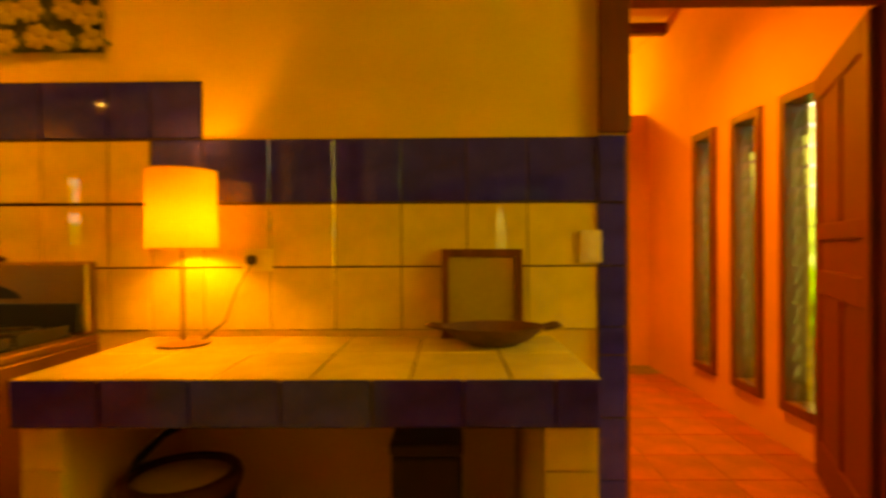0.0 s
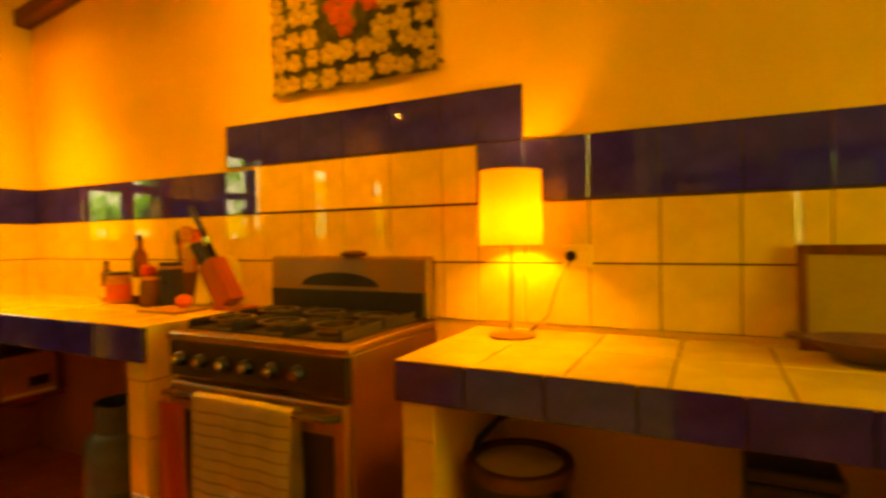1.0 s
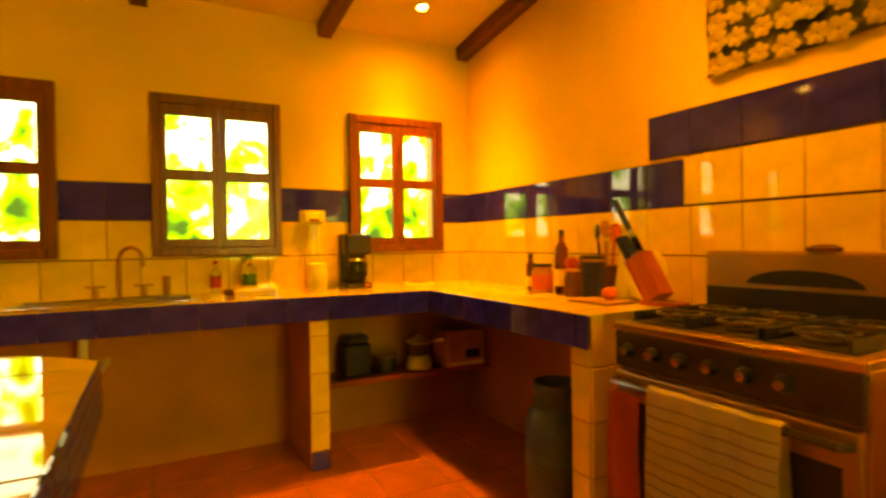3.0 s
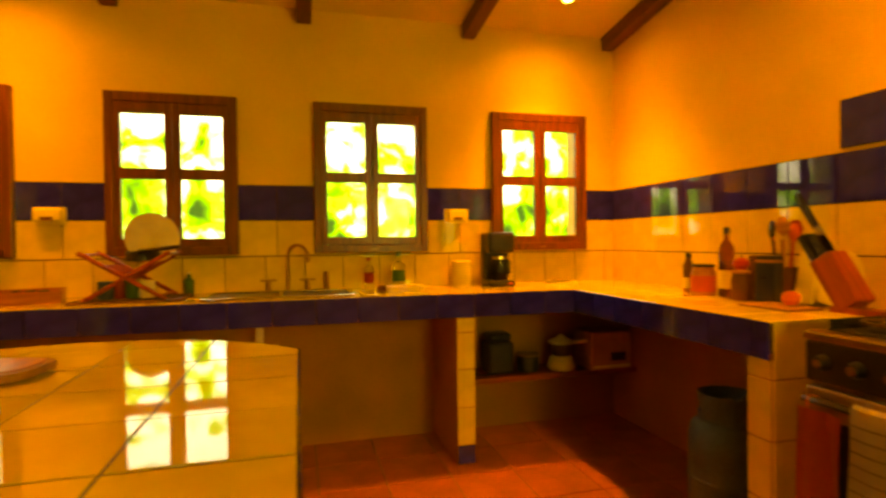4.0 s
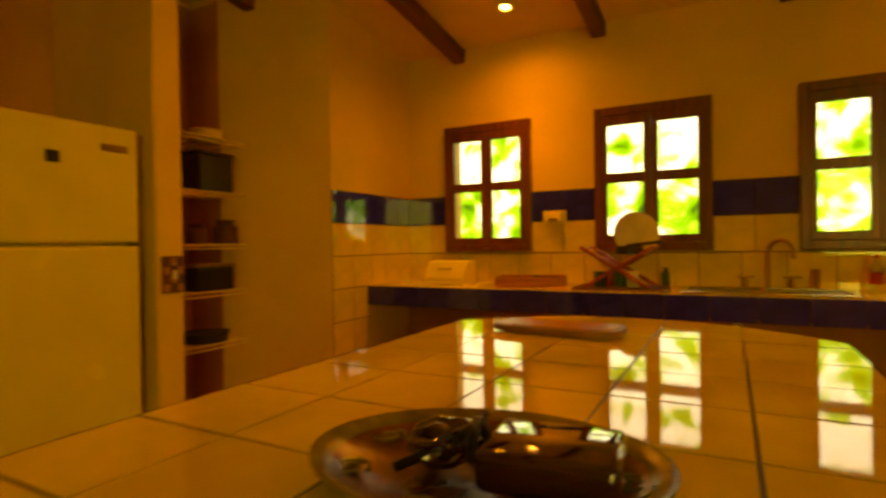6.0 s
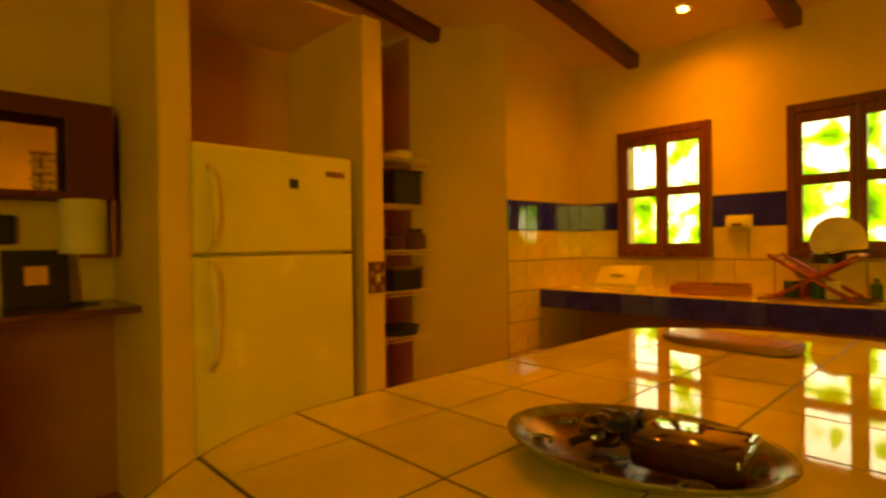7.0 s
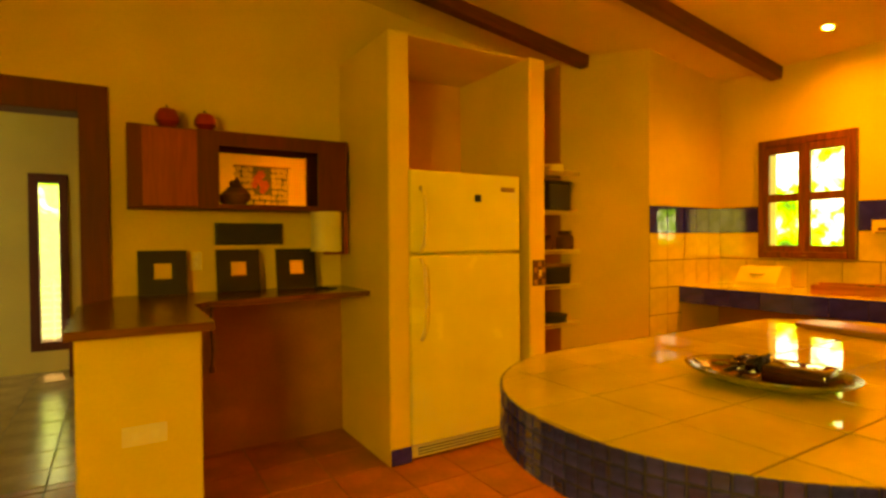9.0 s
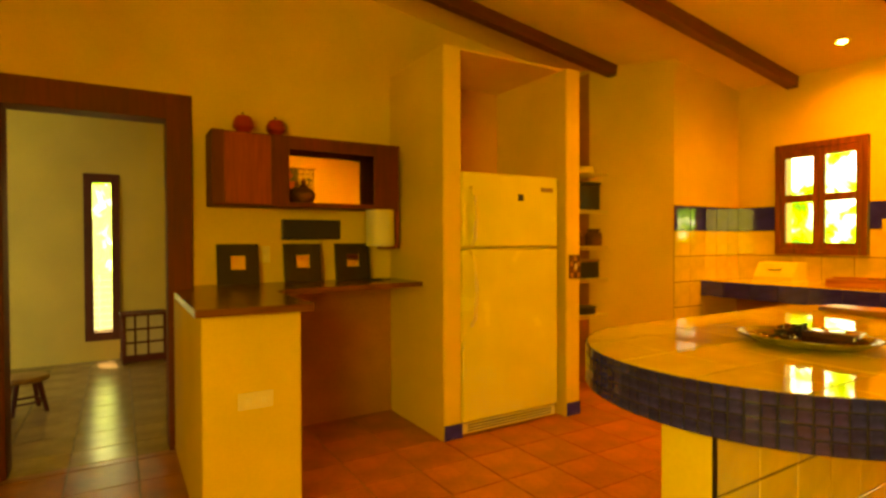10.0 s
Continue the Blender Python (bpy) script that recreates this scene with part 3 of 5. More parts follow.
# counter beside the hallway door
NR = (-0.353, 1.012, 1.863)
cn = counter("counter", "cream tiled counter with a cobalt blue tiled edge", [(NR[0], NR[2] + 0.008), (NR[1] - 0.008, NR[2] + 0.008), (NR[1] - 0.008, NORTH), (NR[0], NORTH)], 0.905)
tiles(cn, "tile", (0, 0, 0.897), (1, 0, 0), (0, 1, 0), steps(NR[0], NR[1], 0.232), [NR[2], 2.165, NORTH - 0.002], WHITE_TILE)
tiles(cn, "tile", (0, NR[2] + 0.008, 0), (1, 0, 0), (0, 0, 1), steps(NR[0], NR[1], 0.21), [0.79, 0.905], BLUE_TILE)
tiles(cn, "tile", (NR[1] - 0.008, 0, 0), (0, 1, 0), (0, 0, 1), [NR[2], 2.06, 2.26, NORTH], [0.79, 0.905], BLUE_TILE)
for x0, x1 in ((NR[0] + 0.01, NR[0] + 0.11), (0.885, NR[1] - 0.004)):
    p = part("pier", box(x0, x1, NR[2] + 0.03, NORTH, 0, 0.788), PAINT, cn)
    tiles(p, "tile", (0, NR[2] + 0.03, 0), (1, 0, 0), (0, 0, 1), [x0, x1], [0.0, 0.11, 0.25, 0.465, 0.685, 0.788], WHITE_TILE)

# long counter under the windows and its return to the stove
FX, FY, EX = -2.705, 1.835, -1.39
cw = counter("counter", "long cream tiled corner counter with a cobalt blue tiled edge", [(WEST, BLOCK_Y), (FX - 0.008, BLOCK_Y), (FX - 0.008, FY + 0.008), (EX - 0.008, FY + 0.008), (EX - 0.008, NORTH), (WEST, NORTH)], 0.935)
ysteps = steps(BLOCK_Y, FY, 0.23)
tiles(cw, "tile", (0, 0, 0.927), (1, 0, 0), (0, 1, 0), [WEST, -3.11, -2.905, FX], ysteps, WHITE_TILE)
tiles(cw, "tile", (0, 0, 0.927), (1, 0, 0), (0, 1, 0), [WEST, -3.11, -2.905, FX] + steps(FX, EX, 0.23)[1:], [FY, 2.1, NORTH], WHITE_TILE)
tiles(cw, "tile", (FX - 0.008, 0, 0), (0, 1, 0), (0, 0, 1), steps(BLOCK_Y, FY + 0.008, 0.21), [0.80, 0.935], BLUE_TILE)
tiles(cw, "tile", (0, FY + 0.008, 0), (1, 0, 0), (0, 0, 1), steps(FX - 0.008, EX, 0.21), [0.80, 0.935], BLUE_TILE)
pier_a = part("pier", box(WEST, FX - 0.012, 1.135, 1.235, 0, 0.81), UNDER_BROWN, cw)
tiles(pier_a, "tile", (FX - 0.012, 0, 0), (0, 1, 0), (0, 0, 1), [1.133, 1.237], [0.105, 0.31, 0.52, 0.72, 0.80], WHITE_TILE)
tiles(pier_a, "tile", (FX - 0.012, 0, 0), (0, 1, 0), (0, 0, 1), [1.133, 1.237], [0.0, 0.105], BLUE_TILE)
pier_b = part("pier", box(EX - 0.11, EX - 0.012, FY + 0.03, NORTH, 0, 0.81), UNDER_BROWN, cw)
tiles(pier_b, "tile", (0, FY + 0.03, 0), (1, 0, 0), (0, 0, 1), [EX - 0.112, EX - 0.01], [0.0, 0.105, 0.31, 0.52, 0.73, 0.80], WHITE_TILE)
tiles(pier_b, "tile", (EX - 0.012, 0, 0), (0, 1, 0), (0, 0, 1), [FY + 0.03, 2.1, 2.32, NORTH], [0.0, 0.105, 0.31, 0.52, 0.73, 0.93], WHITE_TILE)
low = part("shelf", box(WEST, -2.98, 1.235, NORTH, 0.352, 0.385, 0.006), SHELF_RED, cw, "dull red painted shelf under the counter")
structure("wall_low_side", box(WEST + 0.02, EX - 0.11, NORTH - 0.02, NORTH, 0, 0.80), UNDER_BROWN, "brown panel under the corner counter", "wall")
wall_low = structure("wall_low", box(WEST, WEST + 0.02, BLOCK_Y, NORTH, 0, 0.80), UNDER_BROWN, "brown panel behind the counter knee space", "wall")

# splashback tiles
def bed(wall, *b):
    part("grout_bed", box(*b), GROUT, wall)


bed(wall_west, WEST, WEST + 0.003, BLOCK_Y, NORTH, 0.936, 1.142)
for a, b in ((BLOCK_Y, WINDOWS[0][0]), (WINDOWS[0][1], WINDOWS[1][0]), (WINDOWS[1][1], WINDOWS[2][0]), (WINDOWS[2][1], WINDOWS[3][0]), (WINDOWS[3][1], NORTH)):
    bed(wall_west, WEST, WEST + 0.003, a, b, 1.142, 1.559)
bed(wall_north, WEST + 0.003, 1.165, NORTH - 0.003, NORTH, 0.926, 1.356)
bed(wall_north, WEST + 0.003, -1.445, NORTH - 0.003, NORTH, 1.356, 1.559)
bed(wall_north, -1.445, 1.165, NORTH - 0.003, NORTH, 1.356, 1.574)
bed(wall_north, -1.63, -0.170, NORTH - 0.003, NORTH, 1.575, 1.772)
bed(wall_north, 1.165, 1.258, NORTH - 0.003, NORTH, 0.0, 1.578)
bed(wall_block, WEST + 0.003, BLOCK_X - 0.001, BLOCK_Y, BLOCK_Y + 0.003, 0.936, 1.559)
bed(wall_block, -2.74, BLOCK_X - 0.001, BLOCK_Y, BLOCK_Y + 0.003, 0.30, 0.936)
cuts = [BLOCK_Y]
for a, b in WINDOWS:
    cuts += [a, b]
cuts.append(NORTH)
row = steps(BLOCK_Y, NORTH, 0.225)
tiles(wall_west, "tile", (WEST, 0, 0), (0, 1, 0), (0, 0, 1), row, [0.931, 1.14], WHITE_TILE)
for i in range(0, len(cuts), 2):
    a, b = cuts[i], cuts[i + 1]
    k = max(1, round((b - a) / 0.225))
    us = [a + (b - a) * j / k for j in range(k + 1)]
    tiles(wall_west, "tile", (WEST, 0, 0), (0, 1, 0), (0, 0, 1), us, [1.14, 1.352], WHITE_TILE)
    tiles(wall_west, "tile", (WEST, 0, 0), (0, 1, 0), (0, 0, 1), us, [1.352, 1.56], BLUE_TILE)
# north
XS = [WEST + 0.02, -3.02, -2.79, -2.56, -2.33, -2.10, -1.87, -1.64, -1.41, -1.18, -0.95, -0.72, -0.49, -0.345, -0.165, 0.06, 0.28, 0.505, 0.727, 0.93, 1.165]


def north_tiles(x0, x1, z0, z1, mat):
    us = [x0] + [x for x in XS if x0 + 0.05 < x < x1 - 0.05] + [x1]
    tiles(wall_north, "tile", (0, NORTH, 0), (1, 0, 0), (0, 0, 1), us, [z0, z1], mat)


north_tiles(WEST + 0.008, 1.165, 0.925, 1.14, WHITE_TILE)
north_tiles(WEST + 0.008, 1.165, 1.14, 1.354, WHITE_TILE)
north_tiles(WEST + 0.008, -1.445, 1.354, 1.56, BLUE_TILE)
north_tiles(-1.445, -0.345, 1.358, 1.572, WHITE_TILE)
north_tiles(-1.63, -0.169, 1.576, 1.773, BLUE_TILE)
north_tiles(-0.345, 1.165, 1.358, 1.575, BLUE_TILE)
# block
bx = [WEST + 0.008, -3.10, -2.93, -2.765, -2.56, BLOCK_X]
tiles(wall_block, "tile", (0, BLOCK_Y, 0), (-1, 0, 0), (0, 0, 1), [-x for x in bx[::-1]], [0.93, 1.14, 1.352], WHITE_TILE)
tiles(wall_block, "tile", (0, BLOCK_Y, 0), (-1, 0, 0), (0, 0, 1), [-x for x in bx[::-1]], [1.352, 1.56], BLUE_TILE)
tiles(wall_block, "tile", (0, BLOCK_Y, 0), (-1, 0, 0), (0, 0, 1), [2.352, 2.56, 2.745], [0.30, 0.51, 0.72, 0.93], WHITE_TILE)
for px0, px1, py, pp in ((-0.370, -0.232, -2.247, partition_1), (-1.375, -1.240, -2.200, partition_2)):
    tiles(pp, "tile", (0, py, 0), (-1, 0, 0), (0, 0, 1), [-px1, -px0], [0.0, 0.10], BLUE_TILE)

# ---- island ----
IC, IR, IZ = (-0.115, -0.207), 0.517, 0.955
isl = [(IC[0] + IR * math.sin(math.pi * i / 30), IC[1] - IR * math.cos(math.pi * i / 30)) for i in range(31)]
sag, half = 0.27, IR
R2 = (half * half + sag * sag) / (2 * sag)
a2 = math.asin(half / R2)
wx = -1.308 - sag + R2
isl += [(wx - R2 * math.cos(a2 - 2 * a2 * i / 20), IC[1] + R2 * math.sin(a2 - 2 * a2 * i / 20)) for i in range(21)]
island = new("island", mesh_of(prism(isl, IZ - 0.125, IZ - 0.005), "island", RIM_GROUT))
tagged(island, "kitchen island with glossy cream tiles and a blue mosaic rim", "island")
base = part("base", box(-1.15, 0.235, -0.30, -0.16, 0, IZ - 0.125), PAINT, island)
part("grout_bed", box(-1.15, 0.235, -0.16, -0.1565, 0, IZ - 0.126), GROUT, base)
part("corner_strip", box(0.2352, 0.2515, -0.1515, -0.1475, 0, IZ - 0.1265), BLACK, base, "black corner strip")
part("top_band", box(0.2505, 0.2545, -0.299, -0.153, IZ - 0.150, IZ - 0.1265), BLUE_TILE, base, "cobalt blue tile strip")
tiles(base, "tile", (0, -0.16, 0), (-1, 0, 0), (0, 0, 1), steps(-0.235, 1.15, 0.203), [0.0, 0.22, 0.42, 0.62, 0.825], WHITE_TILE)
part("end_cap", box(0.235, 0.25, -0.301, -0.152, 0, IZ - 0.126, 0.003), PAINT, base, "yellow-cream plastered end of the base")
inner = [(IC[0] + (x - IC[0]) * 0.998, IC[1] + (y - IC[1]) * 0.998) for x, y in isl]
part("joint_bed", prism(inner, IZ - 0.005, IZ - 0.002), JOINT, island)
gx, gy = [0.188 + 0.203 * (i - 9) for i in range(12)], [-0.95, -0.53, -0.322, -0.115, 0.092, 0.45]
for i in range(len(gx) - 1):
    for j in range(len(gy) - 1):
        g, e = 0.0040, 0.0030
        poly = clip_poly([(gx[i] + g, gy[j] + e), (gx[i + 1] - g, gy[j] + e), (gx[i + 1] - g, gy[j + 1] - e), (gx[i] + g, gy[j + 1] - e)], inner)
        if len(poly) < 3:
            continue
        bm = prism(poly, IZ - 0.003, IZ + random.uniform(-0.0006, 0.0006))
        part("tile", bm, WHITE_TILE, island)
acc = 0.0
loop = isl + [isl[0]]
PITCH = 0.0312
mrest = bmesh.new()
count = 0
for (x0, y0), (x1, y1) in zip(loop, loop[1:]):
    seglen = math.hypot(x1 - x0, y1 - y0)
    while acc <= seglen:
        f = acc / seglen
        cx, cy = x0 + f * (x1 - x0), y0 + f * (y1 - y0)
        ang = math.degrees(math.atan2(y1 - y0, x1 - x0))
        for r in range(4):
            m = pose(cx, cy, IZ - 0.108 + r * PITCH, 90, 0, ang)
            if cx > -1.0 and count < 300:
                ob = new("mosaic_tile", tile_mesh(PITCH - 0.0035, PITCH - 0.0035, 0.005, MOSAIC, "mosaic_tile"))
                ob.parent = island
                ob.matrix_basis = m @ pose(0, 0, 0, random.uniform(-3, 3), random.uniform(-3, 3))
                count += 1
            else:
                bmesh.ops.create_cube(mrest, size=1, matrix=m @ Matrix.Translation((0, 0, 0.0025)) @ Matrix.Diagonal((PITCH - 0.0035, PITCH - 0.0035, 0.005, 1)))
        acc += PITCH
    acc -= seglen
tagged(part("mosaic_rest", mrest, MOSAIC, island), kind="stuff")

# ---- bar with polished top ----
bar = thing("bar_counter", "breakfast bar of cream plaster with a polished wooden top", "counter")
part("end_wall", box(0.82, 1.235, SOUTH, -1.753, 0, 0.965, 0.008), PAINT, bar)
part("top", prism([(0.78, -1.68), (1.262, -1.70), (1.262, -2.6), (1.12, -2.9), (1.12, SOUTH), (-0.232, SOUTH), (-0.232, -2.52), (0.70, -2.45), (0.78, -2.35)], 0.967, 1.0), TOP_WOOD, bar, "polished dark wooden bar top")
part("back_panel", box(-0.23, 0.82, SOUTH, SOUTH + 0.02, 0, 0.965), UNDER_BROWN, bar)

# ---- refrigerator ----
fr = thing("refrigerator", "white top-freezer refrigerator standing in the niche", "refrigerator", (-0.77, -2.225, 0))
part("body", box(-0.40, 0.40, -0.72, -0.065, 0.05, 1.70, 0.012), ENAMEL, fr)
d1 = part("door", box(-0.41, 0.41, -0.06, 0.0, 1.232, 1.722, 0.014, seg=3), ENAMEL, fr, "white freezer door")
d2 = part("door", box(-0.41, 0.41, -0.06, 0.0, 0.10, 1.218, 0.014, seg=3), ENAMEL, fr, "white refrigerator door")
for d, z0, z1 in ((d1, 1.24, 1.62), (d2, 0.72, 1.20)):
    zm = (z0 + z1) / 2
    part("handle", pipe([(0.34, -0.002, z0), (0.335, 0.035, z0 + 0.05), (0.325, 0.042, zm), (0.335, 0.035, z1 - 0.05), (0.34, -0.002, z1)], 0.014, 10), PLASTIC, d, "curved white handle", True)
part("badge", box(-0.36, -0.25, 0.0, 0.004, 1.615, 1.645, 0.001), STEEL, d1, "small grey badge")
part("magnet", box(-0.09, -0.045, 0.0, 0.008, 1.545, 1.59, 0.002), BLACK, d1, "small dark square magnet")
part("kick_plate", box(-0.40, 0.40, -0.05, -0.02, 0.02, 0.09, 0.004), PLASTIC, fr)
for i in range(3):
    part("slot", box(-0.36, 0.36, -0.021, -0.018, 0.035 + i * 0.018, 0.042 + i * 0.018), BLACK, fr)
for x in (-0.36, 0.36):
    for y in (-0.68, -0.1):
        part("foot", rod((x, y, 0), (x, y, 0.052), 0.02), BLACK, fr)

# ---- stove ----
ENAMEL = material("brown_enamel", (0.05, 0.042, 0.03), 0.09, vary=0.2, scale=6, bump=0.03)
IRON_RING = material("worn_steel_ring", (0.26, 0.17, 0.11), 0.32, metal=0.9, vary=0.3, scale=20, bump=0.1)
sv = thing("gas_stove", "steel gas stove with black burners and glass oven door", "stove", (-0.90, 1.90, 0))
part("body", box(-0.385, 0.385, 0.0, 0.54, 0.06, 0.895, 0.006), STEEL, sv)
part("cooktop", box(-0.39, 0.39, -0.02, 0.53, 0.896, 0.922, 0.006), STEEL, sv)
part("tray", box(-0.35, 0.35, 0.02, 0.46, 0.923, 0.928, 0.002), IRON, sv)
part("back_panel", box(-0.385, 0.385, 0.47, 0.53, 0.924, 1.165, 0.012), STEEL, sv, "raised steel back panel")
part("vent", box(-0.37, 0.37, 0.455, 0.472, 0.935, 1.03, 0.004), BLACK, sv)
part("emblem", prism([(0.19 * math.cos(math.pi * i / 16), 0.055 * math.sin(math.pi * i / 16)) for i in range(17)], 0, 0.005), BLACK, sv, "dark arched plate").matrix_basis = pose(-0.02, 0.469, 1.045, 90, 0, 0)
part("control_panel", box(-0.385, 0.385, -0.03, 0.0, 0.765, 0.893, 0.008), ENAMEL, sv)
for i in range(6):
    k = part("knob", lathe([(0, 0), (0.026, 0), (0.024, 0.012), (0.019, 0.028), (0, 0.029)], 16), BLACK, sv, smooth=True)
    k.matrix_basis = pose(-0.32 + i * 0.105, -0.03, 0.83, 90, 0, 0)
    # chrome disc added to each knob to give its bright highlight
    part("cap", lathe([(0, 0.029), (0.015, 0.029), (0.014, 0.032), (0, 0.033)], 16), CHROME, k, "small bright cap in place of the knob's highlight", True)
part("front_trim", box(-0.39, 0.39, -0.034, -0.021, 0.893, 0.918, 0.004), CHROME, sv, "bright chrome front edge")
od = part("oven_door", box(-0.38, 0.38, -0.035, 0.0, 0.2, 0.752, 0.008), STEEL, sv)
part("oven_glass", box(-0.30, 0.34, -0.04, -0.034, 0.27, 0.66, 0.003), BLACK, od)
part("handle", pipe([(-0.36, -0.035, 0.715), (-0.35, -0.075, 0.72), (0.35, -0.075, 0.72), (0.36, -0.035, 0.715)], 0.013), ENAMEL, od, "dark brown bar handle", True)
part("drawer", box(-0.38, 0.38, -0.03, 0.0, 0.07, 0.19, 0.006), STEEL, sv)
for x in (-0.34, 0.34):
    for y in (0.04, 0.5):
        part("foot", rod((x, y, 0), (x, y, 0.065), 0.018), BLACK, sv)
for bx_, by_ in ((-0.23, 0.12), (0.0, 0.12), (0.23, 0.12), (-0.23, 0.35), (0.0, 0.35), (0.23, 0.35)):
    b = part("burner", lathe([(0, 0.928), (0.058, 0.928), (0.056, 0.938), (0.036, 0.942), (0.034, 0.952), (0.03, 0.955), (0, 0.956)], 24, at=(bx_, by_, 0)), IRON, sv, smooth=True)
    part("ring", lathe([(0.066, 0.952), (0.078, 0.952), (0.078, 0.960), (0.066, 0.960), (0.066, 0.952)], 24, at=(bx_, by_, 0)), IRON_RING, b)
    for a in (0, 90, 180, 270):
        c, s = math.cos(radians(a + 45)), math.sin(radians(a + 45))
        part("grate_bar", rod((bx_ + 0.03 * c, by_ + 0.03 * s, 0.956), (bx_ + 0.11 * c, by_ + 0.11 * s, 0.953), 0.005, seg=6), IRON, b)
    for s in (-1, 1):
        part("grate_bar", box(bx_ + s * 0.105 - 0.004, bx_ + s * 0.105 + 0.004, by_ - 0.105, by_ + 0.105, 0.928, 0.96, 0.001), IRON, b)
cap = thing("pan_lid", "small brown clay lid resting behind the stove", "lid", (-0.86, 2.39, 1.165))
part("lid", lathe([(0, 0), (0.05, 0), (0.055, 0.012), (0.03, 0.022), (0, 0.024)], 20), CLAY, cap, smooth=True)

# towel over the oven handle
tw = thing("dish_towel", "striped linen towel hanging over the oven handle", "towel", (-0.90, 1.80, 0))


def sheet(x0, x1, rows, wave=0.004, nx=24, thick=0.004, bm=None, first=0.0, step=1.0):
    """A hanging cloth; rows are (y, z) from one end to the other; first and step place the rows in the folds."""
    bm = bm or bmesh.new()
    grid = []
    for j, (y, z) in enumerate(rows):
        k = first + j * step
        grid.append([bm.verts.new((x0 + (x1 - x0) * i / nx + 0.004 * math.sin(k * 0.9 + i), y + wave * math.sin(i * 0.75 + k * 0.22), z)) for i in range(nx + 1)])
    for a, b in zip(grid, grid[1:]):
        for i in range(nx):
            bm.faces.new((a[i], a[i + 1], b[i + 1], b[i]))
    bmesh.ops.solidify(bm, geom=bm.faces[:], thickness=thick)
    return bm


TX0, TX1 = -0.192, 0.228
part("cloth", sheet(TX0, TX1, [(-0.001, 0.13 + 0.06 * k) for k in range(10)] + [(0.004, 0.735), (0.025, 0.743), (0.046, 0.735)] + [(0.052, 0.70 - 0.05 * k) for k in range(8)]), CLOTH, tw)
STRIPE = material("brown_thread", (0.58, 0.44, 0.25), 0.95, vary=0.2)
for k in range(15):
    z = 0.17 + k * 0.037
    part("stripe", sheet(TX0 + 0.002, TX1 - 0.002, [(-0.0045, z), (-0.0045, z + 0.006)], thick=0.001, first=(z - 0.13) / 0.06, step=0.1), STRIPE, tw)
cl2 = thing("oven_mitt", "rust-orange cloth hanging beside the towel", "cloth", (-1.23, 1.80, 0))
part("cloth", sheet(-0.03, 0.12, [(0.0, 0.16 + 0.06 * k) for k in range(10)], wave=0.008, nx=12), ORANGE, cl2)
part("loop", pipe([(0.01, 0.0, 0.69), (0.0, 0.02, 0.73), (0.02, 0.04, 0.73)], 0.004), ORANGE, cl2)

# ---- table lamp and cable ----
lp = thing("table_lamp", "table lamp with a glowing drum shade and metal foot", "lamp", (-0.166, 2.305, 0.905))
SHADE = bpy.data.materials.new("paper_shade")
SHADE.use_nodes = True
n, l = SHADE.node_tree.nodes, SHADE.node_tree.links
tr_, mx_ = n.new("ShaderNodeBsdfTranslucent"), n.new("ShaderNodeMixShader")
tr_.inputs["Color"].default_value = (0.42, 0.185, 0.04, 1)
n["Principled BSDF"].inputs["Base Color"].default_value = (0.8, 0.7, 0.45, 1)
n["Principled BSDF"].inputs["Roughness"].default_value = 0.9
mx_.inputs[0].default_value = 0.27
l.new(n["Principled BSDF"].outputs[0], mx_.inputs[1])
l.new(tr_.outputs[0], mx_.inputs[2])
l.new(mx_.outputs[0], n["Material Output"].inputs["Surface"])
part("shade", lathe([(0.1035, 0.30), (0.101, 0.545)], 36), SHADE, lp, "glowing cream drum shade", True)
for z_, r_ in ((0.30, 0.1035), (0.543, 0.101)):
    part("shade_ring", pipe([(r_ * math.cos(math.pi * k / 16), r_ * math.sin(math.pi * k / 16), z_) for k in range(33)], 0.002, 5), STEEL, lp)
part("foot", lathe([(0, 0), (0.075, 0), (0.08, 0.006), (0.03, 0.014), (0, 0.015)], 24), STEEL, lp, smooth=True)
part("stem", rod((0, 0, 0.014), (0, 0, 0.34), 0.006), STEEL, lp)
part("socket", rod((0, 0, 0.30), (0, 0, 0.345), 0.018), BLACK, lp)
bulb("lamp_bulb", (-0.166, 2.305, 0.905 + 0.38), LAMP_WATTS, 0.03, (1.0, 0.42, 0.055))
part("cable", pipe([(0.05, 0.03, 0.012), (0.1, 0.08, 0.06), (0.125, 0.125, 0.17), (0.167, 0.137, 0.25)], 0.0035, 6), BLACK, lp)
part("plug", rod((0.167, 0.125, 0.26), (0.167, 0.143, 0.26), 0.018), BLACK, lp)


def outlet(at, turn, w=0.075, h=0.115, label="cream plastic wall socket", mat=None):
    o = thing("wall_socket", label, "socket", at, turn)
    part("plate", box(-w / 2, w / 2, -0.008, 0, -h / 2, h / 2, 0.003), mat or PLASTIC, o)
    for s in (-1, 1):
        c = s * max(w, h) * 0.22
        b = (c - 0.012, c + 0.012, -0.012, -0.0075, -0.015, 0.015) if w > h else (-0.012, 0.012, -0.012, -0.0075, c - 0.015, c + 0.015)
        part("insert", box(*b, 0.002), PAPER, o)
    return o


